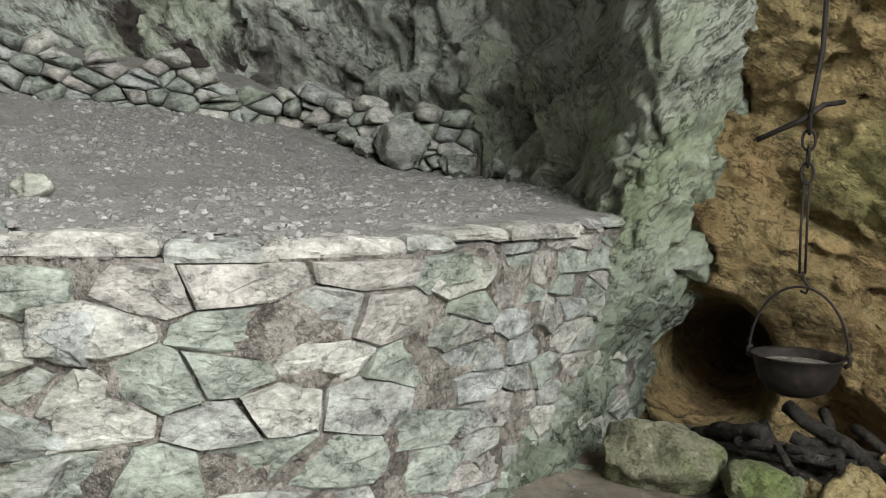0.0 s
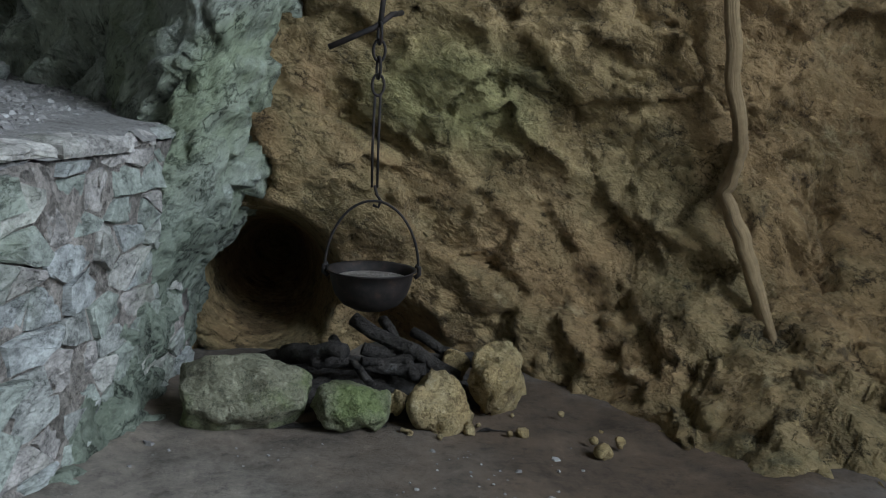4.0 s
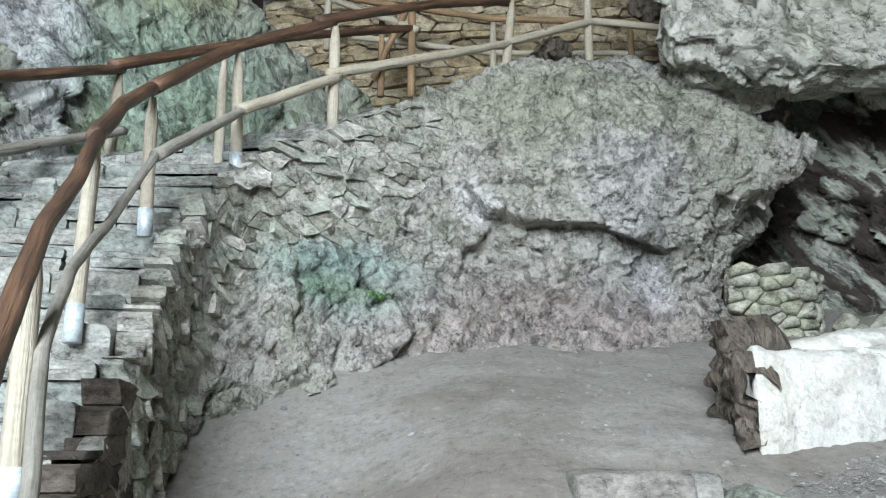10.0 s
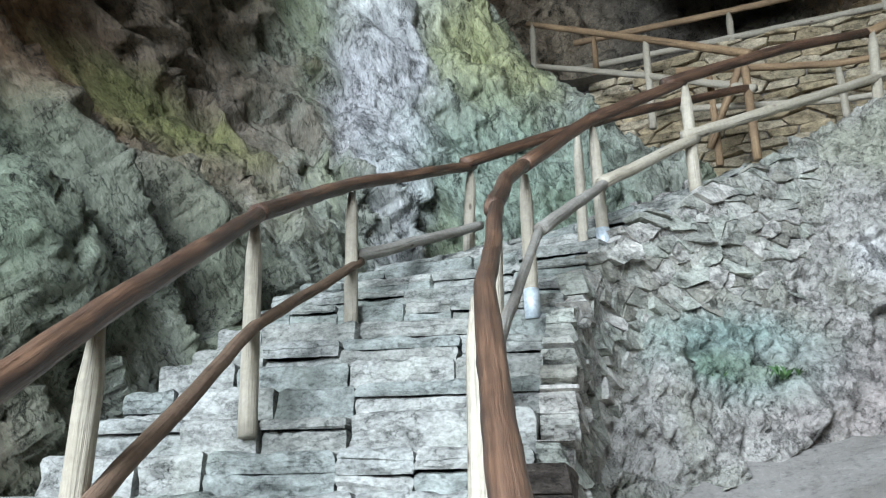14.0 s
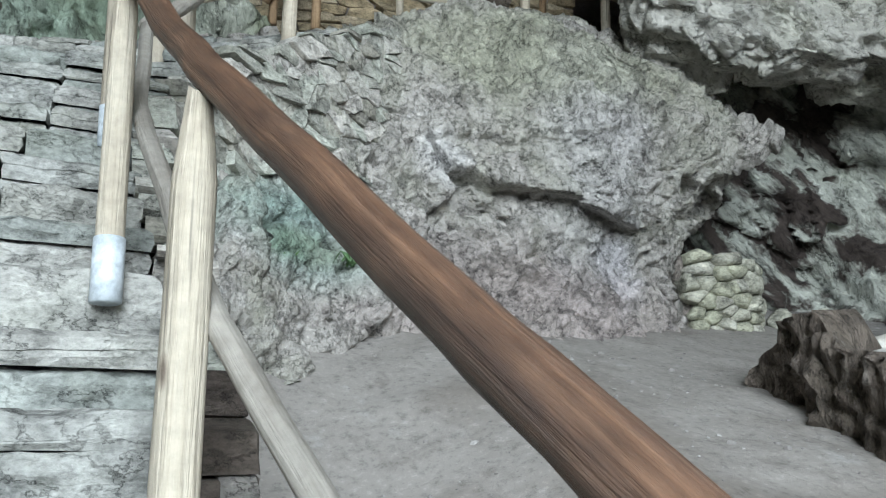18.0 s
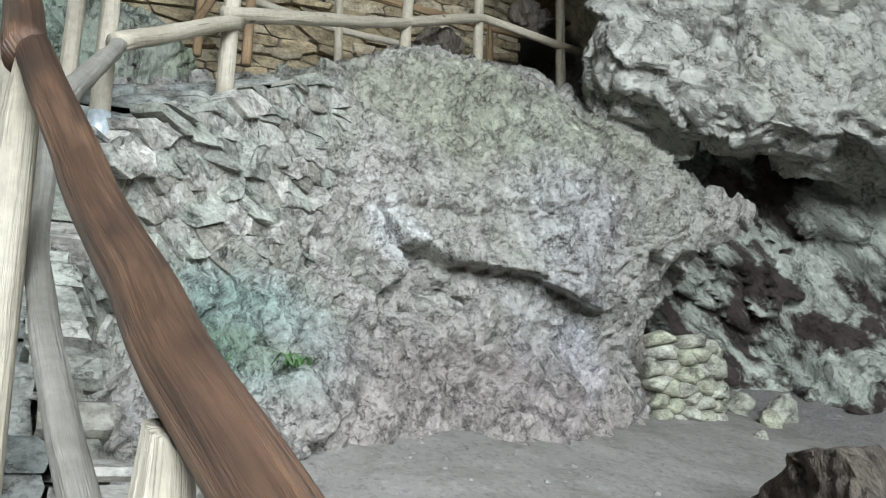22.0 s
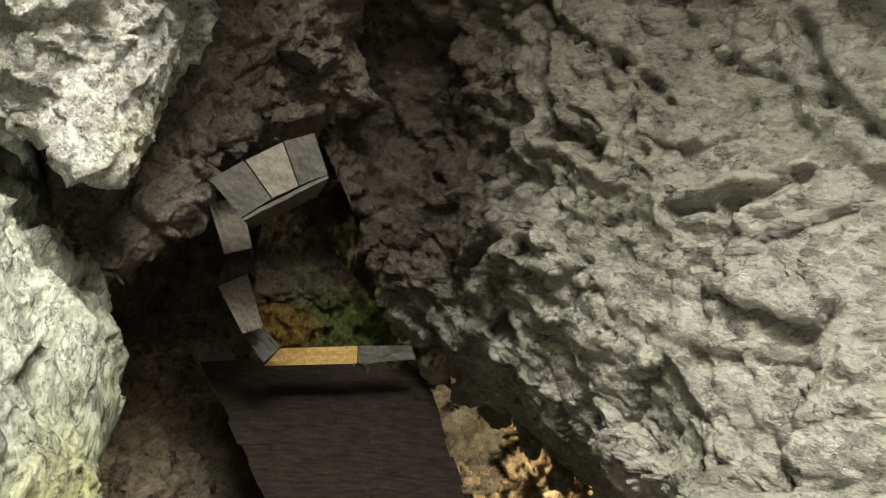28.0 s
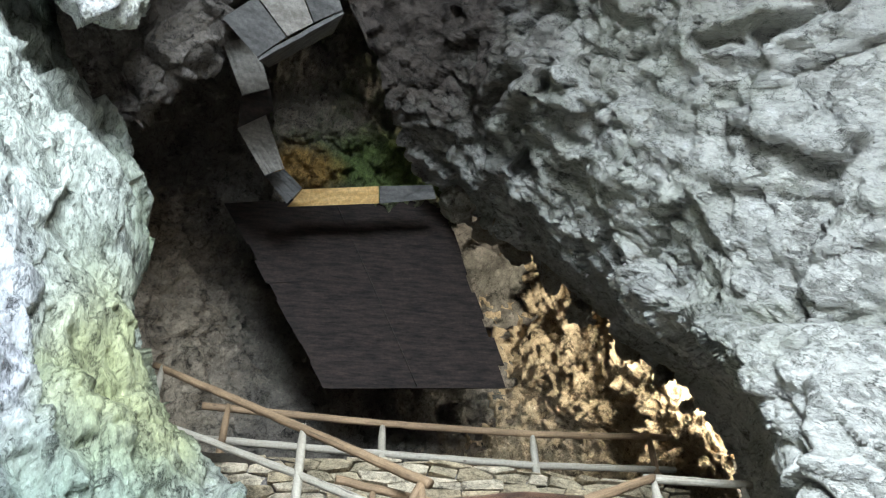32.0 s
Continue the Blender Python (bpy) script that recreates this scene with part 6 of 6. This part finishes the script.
for k, (a, b, r) in enumerate([((0.12, 4.62, 0.16), (0.42, 4.32, 0.28), 0.04), ((0.2, 4.75, 0.14), (0.3, 4.4, 0.2), 0.035), ((0.45, 4.7, 0.32), (0.95, 4.38, 0.15), 0.035), ((0.5, 4.55, 0.22), (0.85, 4.6, 0.15), 0.03),
                               ((0.25, 4.5, 0.18), (0.8, 4.4, 0.16), 0.03), ((0.6, 4.85, 0.3), (0.75, 4.35, 0.14), 0.028), ((0.0, 4.7, 0.12), (0.35, 4.5, 0.2), 0.03), ((0.75, 4.75, 0.25), (1.1, 4.5, 0.14), 0.026),
                               ((0.35, 4.62, 0.24), (0.55, 4.3, 0.13), 0.022), ((0.5, 4.4, 0.2), (1.05, 4.62, 0.18), 0.02)]):
    pts = [Vector(a).lerp(Vector(b), i / 5) + Vector((0, 0, 0.012 * math.sin(i * 2 + k))) for i in range(6)]
    tagged(obj("firewood", log(pts, r, 9, 0.08, -0.2, k, 0.3), CHARRED), "charred stick of firewood lying in the hearth", "firewood", "firewood in the hearth")
bm = bmesh.new()
bmesh.ops.create_grid(bm, x_segments=30, y_segments=20, size=0.5)
for v in bm.verts:
    r = (v.co.x ** 2 + v.co.y ** 2) ** 0.5
    v.co.z = 0.1 * max(0, 1 - r / 0.55) + 0.02 * noise.noise(v.co * 9)
    v.co.x *= 1.3
ash = tagged(obj("ash_bed", bm, CHARRED), "bed of dark ash and embers long cold", "ash")
ash.location = (0.5, 4.55, 0.0)


def cauldron(x, y, rim):
    """A black iron pot with a flared rim, ears and a bail, hung on a chain from a bar in the rock."""
    thing = tagged(new("cauldron"), "sooty black iron cauldron hanging over the hearth", "cauldron")
    thing.location = (x, y, rim - 0.185)
    thing.scale = (0.88, 0.88, 0.88)
    bm = bmesh.new()
    prof = [(0.0, -0.01), (0.09, 0.0), (0.15, 0.03), (0.19, 0.08), (0.212, 0.15), (0.222, 0.2), (0.238, 0.208), (0.236, 0.214), (0.215, 0.207), (0.2, 0.15), (0.17, 0.07), (0.1, 0.02), (0.0, 0.015)]
    n = 36
    rings = [[bm.verts.new((r * math.cos(2 * math.pi * i / n), r * math.sin(2 * math.pi * i / n), z)) for i in range(n)] for r, z in prof[1:-1]]
    for a, b in zip(rings, rings[1:]):
        for i in range(n):
            bm.faces.new((a[i], a[(i + 1) % n], b[(i + 1) % n], b[i]))
    bm.faces.new(rings[0][::-1])
    bm.faces.new(rings[-1])
    part("pot", bm, IRON, thing)
    for sx in (-1, 1):
        part("ear", log([(sx * 0.225, 0, 0.17), (sx * 0.25, 0, 0.19), (sx * 0.25, 0, 0.225), (sx * 0.228, 0, 0.235)], 0.012, 8), IRON, thing)
    part("bail", log([(0.245 * math.cos(a), 0, 0.2 + 0.37 * math.sin(a)) for a in (math.pi * i / 24 for i in range(25))], 0.007, 8), IRON, thing, "thin iron bail handle")
    bm = bmesh.new()
    bmesh.ops.create_circle(bm, cap_ends=True, radius=0.19, segments=32)
    part("debris", bm, MORTAR, thing, "leaf litter and ash inside").location = (0, 0, 0.165)
    return thing


cauldron(0.53, 4.4, 0.645)


def link(radius, thick, stretch):
    bm = bmesh.new()
    n, m = 14, 6
    rings = []
    for i in range(n):
        a = 2 * math.pi * i / n
        c = Vector((radius * math.cos(a), 0, stretch * radius * math.sin(a)))
        d = Vector((math.cos(a), 0, math.sin(a)))
        rings.append([bm.verts.new(c + (d * math.cos(b) + Vector((0, 1, 0)) * math.sin(b)) * thick) for b in (2 * math.pi * j / m for j in range(m))])
    for i in range(n):
        a, b = rings[i], rings[(i + 1) % n]
        for j in range(m):
            bm.faces.new((a[j], a[(j + 1) % m], b[(j + 1) % m], b[j]))
    return bm


chain = tagged(new("pot_chain"), "rusty iron chain and rods holding the cauldron", "chain")
chain.location = (0.53, 4.42, 1.0)
for k, z in enumerate((0.48, 0.555, 0.63, 0.705)):
    ob = part("chain_link", link(0.028, 0.007, 1.7), IRON, chain)
    ob.location, ob.rotation_euler = (0, 0, z), (0, 0, math.pi / 2 * (k % 2) + 0.3)
part("rod", log([(-0.012, 0, 0.44), (-0.016, 0, 0.22), (-0.012, 0, 0.02)], 0.006, 8), IRON, chain)
part("rod", log([(0.012, 0, 0.44), (0.01, 0, 0.24), (0.012, 0, 0.02)], 0.006, 8), IRON, chain)
part("hook", log([(0, 0, 0.03), (0.01, 0, -0.01), (0.03, 0, -0.04), (0.02, 0, -0.07), (-0.005, 0, -0.06)], 0.007, 8), IRON, chain)
part("hanger", log([(0.0, 0, 0.74), (0.01, 0.02, 0.85), (0.03, 0.06, 1.05), (0.03, 0.12, 1.4)], 0.012, 8), IRON, chain)
bar = tagged(new("iron_bar"), "rusty iron bar wedged into the rock above the hearth", "iron bar")
bar.location = (0.53, 4.42, 1.73)
part("rod", log([(-0.22, -0.05, -0.1), (-0.02, 0, 0.0), (0.05, 0.02, 0.06), (0.1, 0.3, 0.1)], 0.013, 8), IRON, bar)


# ---- upper chamber: canopy and gutter ----
def board(corners, thick, mat, name, parent, label="", seed=0, nu=10, nv=4):
    """A slightly warped board through four corners (a, b along one edge; d, c along the other)."""
    a, b, c, d = (Vector(p) for p in corners)
    n = (b - a).cross(d - a).normalized()
    bm = bmesh.new()
    faces = []
    for side in (0, 1):
        faces.append([[bm.verts.new(a.lerp(b, i / nu).lerp(d.lerp(c, i / nu), j / nv) + n * (thick * (side - 0.5) + 0.25 * thick * noise.noise(Vector((i * 0.7, j * 0.9, seed))))) for i in range(nu + 1)] for j in range(nv + 1)])
    for g in faces:
        for j in range(nv):
            for i in range(nu):
                bm.faces.new((g[j][i], g[j][i + 1], g[j + 1][i + 1], g[j + 1][i]))
    lo, hi = faces
    edge = [(0, i) for i in range(nu)] + [(j, nu) for j in range(nv)] + [(nv, i) for i in range(nu, 0, -1)] + [(j, 0) for j in range(nv, 0, -1)]
    for (j, i), (q, p) in zip(edge, edge[1:] + edge[:1]):
        bm.faces.new((lo[j][i], lo[q][p], hi[q][p], hi[j][i]))
    bmesh.ops.recalc_face_normals(bm, faces=bm.faces)
    return part(name, bm, mat, parent, label, smooth=False)


canopy = tagged(new("canopy"), "dark boarded canopy slung under the roof of the upper chamber", "canopy")
CANOPY = [Vector(p) for p in ((-12.76, -2.82, 13.81), (-12.13, 0.73, 14.39), (-12.84, 2.01, 10.87), (-13.31, -0.84, 10.76))]
for k in range(9):
    f0, f1 = k / 9 - 0.01, (k + 1) / 9 + 0.01
    sway = random.Random(60 + k)
    a, b, c, d = (p + Vector((0.0, sway.uniform(-0.07, 0.07), sway.uniform(-0.03, 0.03))) for p in CANOPY)
    board((a.lerp(d, f0), b.lerp(c, f0), b.lerp(c, f1), a.lerp(d, f1)), 0.03, DARK_BOARD, "board", canopy, seed=k)
for f in (0.5,):
    a, b = CANOPY[0].lerp(CANOPY[1], f), CANOPY[3].lerp(CANOPY[2], f)
    part("batten", log([a.lerp(b, i / 8) + Vector((0.02, 0, -0.01)) for i in range(9)], 0.014, 8), DARK_BOARD, canopy)
gutter = tagged(new("gutter"), "segmented board gutter edging the canopy, one length orange", "gutter")
for k, (q, mat, label) in enumerate([
        (((-11.79, -1.82, 12.99), (-11.51, -0.41, 13.13), (-11.31, -0.46, 13.31), (-11.55, -1.63, 13.19)), AMBER_BOARD, "warm orange board"),
        (((-11.57, -0.38, 13.20), (-11.31, 0.50, 13.27), (-11.17, 0.39, 13.41), (-11.37, -0.43, 13.39)), GREY_BOARD, ""),
        (((-11.08, -2.22, 12.81), (-10.97, -1.96, 12.91), (-11.14, -1.65, 12.76), (-11.35, -1.84, 12.58)), GREY_BOARD, ""),
        (((-10.34, -2.70, 12.87), (-10.12, -2.35, 13.06), (-10.70, -1.96, 12.61), (-10.81, -2.22, 12.51)), PALE_BOARD, ""),
        (((-9.79, -2.69, 12.90), (-9.66, -2.33, 13.02), (-9.90, -2.23, 12.85), (-10.15, -2.68, 12.64)), DARK_BOARD, "dark stained length"),
        (((-9.12, -3.03, 13.09), (-8.99, -2.63, 13.21), (-9.54, -2.33, 12.86), (-9.66, -2.68, 12.75)), PALE_BOARD, "")]):
    board(q, 0.09, mat, "length", gutter, label, 20 + k)
hopper = tagged(new("board_hopper"), "broad box of weathered boards wedged under the chamber roof", "wooden box")
for k, (q, mat) in enumerate([
        (((-8.12, -2.94, 12.06), (-7.86, -2.60, 12.25), (-8.20, -2.18, 12.07), (-8.45, -2.48, 11.90)), GREY_BOARD),
        (((-7.85, -2.58, 12.25), (-7.58, -2.19, 12.42), (-8.01, -1.89, 12.19), (-8.19, -2.17, 12.08)), PALE_BOARD),
        (((-7.57, -2.18, 12.43), (-7.41, -1.84, 12.52), (-7.81, -1.57, 12.30), (-8.00, -1.88, 12.20)), GREY_BOARD),
        (((-8.47, -2.47, 11.89), (-7.83, -1.56, 12.29), (-8.31, -1.64, 12.59), (-8.80, -2.37, 12.28)), GREY_BOARD)]):
    board(q, 0.05, mat, "board", hopper, seed=40 + k)

for k, (x, y, z, r) in enumerate([(-11.6, 1.0, 13.6, 0.42), (-11.75, 1.55, 13.2, 0.3), (-11.8, 2.0, 13.0, 0.36), (-11.9, 2.6, 12.75, 0.34), (-11.55, 2.5, 12.35, 0.4), (-12.0, 3.2, 12.2, 0.36),
                                  (-11.9, 3.0, 11.75, 0.3), (-12.1, 3.9, 11.55, 0.34), (-11.3, 1.6, 12.9, 0.28), (-12.15, 4.4, 11.0, 0.28), (-12.2, 4.75, 10.5, 0.25)]):
    tagged(boulder("wedged_boulder", (x, y, z), (r, r * 0.85, r * 0.7), (20 * k, 15 * k, 47 * k), PALE_BOULDER, 0.08, 0.35, 140 + k, 4),
           "pale broken boulder wedged along the hanging rock's edge", "boulder", "boulders under the roof")

# ---- small things on the floors ----
def strewn(name, count, seed, spot, size, mat, label, category):
    """Many small angular stones, one object."""
    rk = random.Random(seed)
    verts, faces = [], []
    for k in range(count):
        x, y, z = spot(rk)
        s = size(rk)
        turn = rk.uniform(0, 6.28)
        base = len(verts)
        for q in range(5):
            a = turn + q * 1.2566 + rk.uniform(-0.4, 0.4)
            r = s * rk.uniform(0.7, 1.2)
            verts.append((x + r * math.cos(a), y + r * math.sin(a), z - s * 0.25))
        for q in range(5):
            a = turn + q * 1.2566 + rk.uniform(-0.4, 0.4)
            r = s * rk.uniform(0.4, 0.8)
            verts.append((x + r * math.cos(a), y + r * math.sin(a), z + s * rk.uniform(0.15, 0.55)))
        for q in range(5):
            w = (q + 1) % 5
            faces.append((base + q, base + w, base + 5 + w, base + 5 + q))
        faces.append(tuple(base + 5 + q for q in range(5)))
    me = bpy.data.meshes.new(name)
    me.from_pydata(verts, [], faces)
    me.materials.append(mat)
    return tagged(new(name, me), label, category, kind="stuff")


def terrace_spot(rk):
    while True:
        x = -0.8 - 5.0 * rk.random() ** 1.1
        y = 1.7 + 4.4 * rk.random()
        p = Vector((x, y, 0))
        if on_terrace(x, y) and not (x < -4.4 and y < 3.8) and noise.noise(p * 0.9) + 0.5 * noise.noise(p * 2.5) > rk.uniform(-0.7, 0.35):
            return x, y, terrace_z(x, y) + 0.03 * (noise.noise(p * 0.9) + 0.5 * noise.noise(p * 2.7) + 0.35 * noise.noise(p * 8) + 0.2 * noise.noise(p * 19))


def floor_spot(rk):
    while True:
        x, y = rk.uniform(-7.0, 1.5), rk.uniform(-1.6, 3.9)
        p = Vector((x, y, 0))
        if not on_terrace(x, y - 0.2) and (x > -5.6 or y > -1.0) and noise.noise(p * 1.3 + Vector((7, 0, 0))) > rk.uniform(-0.5, 0.4):
            return x, y, floor_z(x, y) + 0.045 * (noise.noise(p * 0.9) + 0.5 * noise.noise(p * 2.7) + 0.35 * noise.noise(p * 8) + 0.2 * noise.noise(p * 19))


strewn("gravel", 14000, 3, terrace_spot, lambda rk: min(0.034, 0.005 * rk.paretovariate(1.9)), GRAVEL, "angular grey limestone chips strewn over the terrace", "gravel")
strewn("floor_pebbles", 2200, 4, floor_spot, lambda rk: min(0.03, 0.005 * rk.paretovariate(2.2)), GRAVEL, "small pale chips scattered on the trodden earth", "gravel")
flat = boulder("flat_stone", (-2.35, 2.46, terrace_z(-2.35, 2.46) + 0.04), (0.1, 0.07, 0.07), (8, -14, 30), STONE, 0.02, 0.15, 33, 4)
tagged(flat, "loose pale stone lying in the terrace gravel", "stone")


def tuft(at, count, height, seed):
    """A tuft of small upright leaves."""
    rk = random.Random(seed)
    bm = bmesh.new()
    for _ in range(count):
        a, r = rk.uniform(0, 6.28), rk.uniform(0, 0.16)
        foot = Vector((r * math.cos(a), r * math.sin(a), 0))
        tip = foot + Vector((rk.uniform(-0.06, 0.09), rk.uniform(-0.07, 0.07), height * rk.uniform(0.4, 1.1)))
        side = Vector((-math.sin(a), math.cos(a), 0)) * rk.uniform(0.006, 0.014)
        mid = foot.lerp(tip, 0.55) + Vector((0.01, 0, 0.015))
        v = [bm.verts.new(p) for p in (foot - side * 0.5, foot + side * 0.5, mid + side, tip, mid - side)]
        bm.faces.new(v)
    ob = obj("fern_tuft", bm, LEAF)
    ob.location = at
    return tagged(ob, "small bright green fern tuft growing from the rock foot", "fern", "ferns on the rock")


tuft((-6.7, -0.85, 2.72), 90, 0.1, 1)
tuft((-6.75, -0.35, 2.78), 40, 0.07, 2)
tuft((-6.6, -1.15, 2.6), 30, 0.07, 3)

# ---- root down the hearth wall ----
root = tagged(obj("root", log(along([(2.08, 4.5, 2.6), (2.12, 4.46, 1.96), (2.26, 4.5, 1.27), (2.22, 4.52, 1.05), (2.36, 4.46, 0.69), (2.47, 4.3, 0.27), (2.48, 4.2, 0.1)], 60, 0, 3, 0.02), 0.034, 10, 0.25, -0.3, 5, 0.8), ROOT),
              "pale ochre dried root clinging to the hearth wall", "root")

for k, (x, y, z, r) in enumerate([(-9.15, 1.51, 6.13, 0.3), (-9.50, 2.84, 6.95, 0.26)]):
    tagged(boulder("dark_boulder", (x, y, z), (r, r * 0.9, r * 0.8), (0, 15 * k, 60 * k), SPLINTER_ROCK, 0.06, 0.25, 120 + k, 4), "dark rounded boulder beside the upper railing post", "boulder", "boulders by the upper railing")
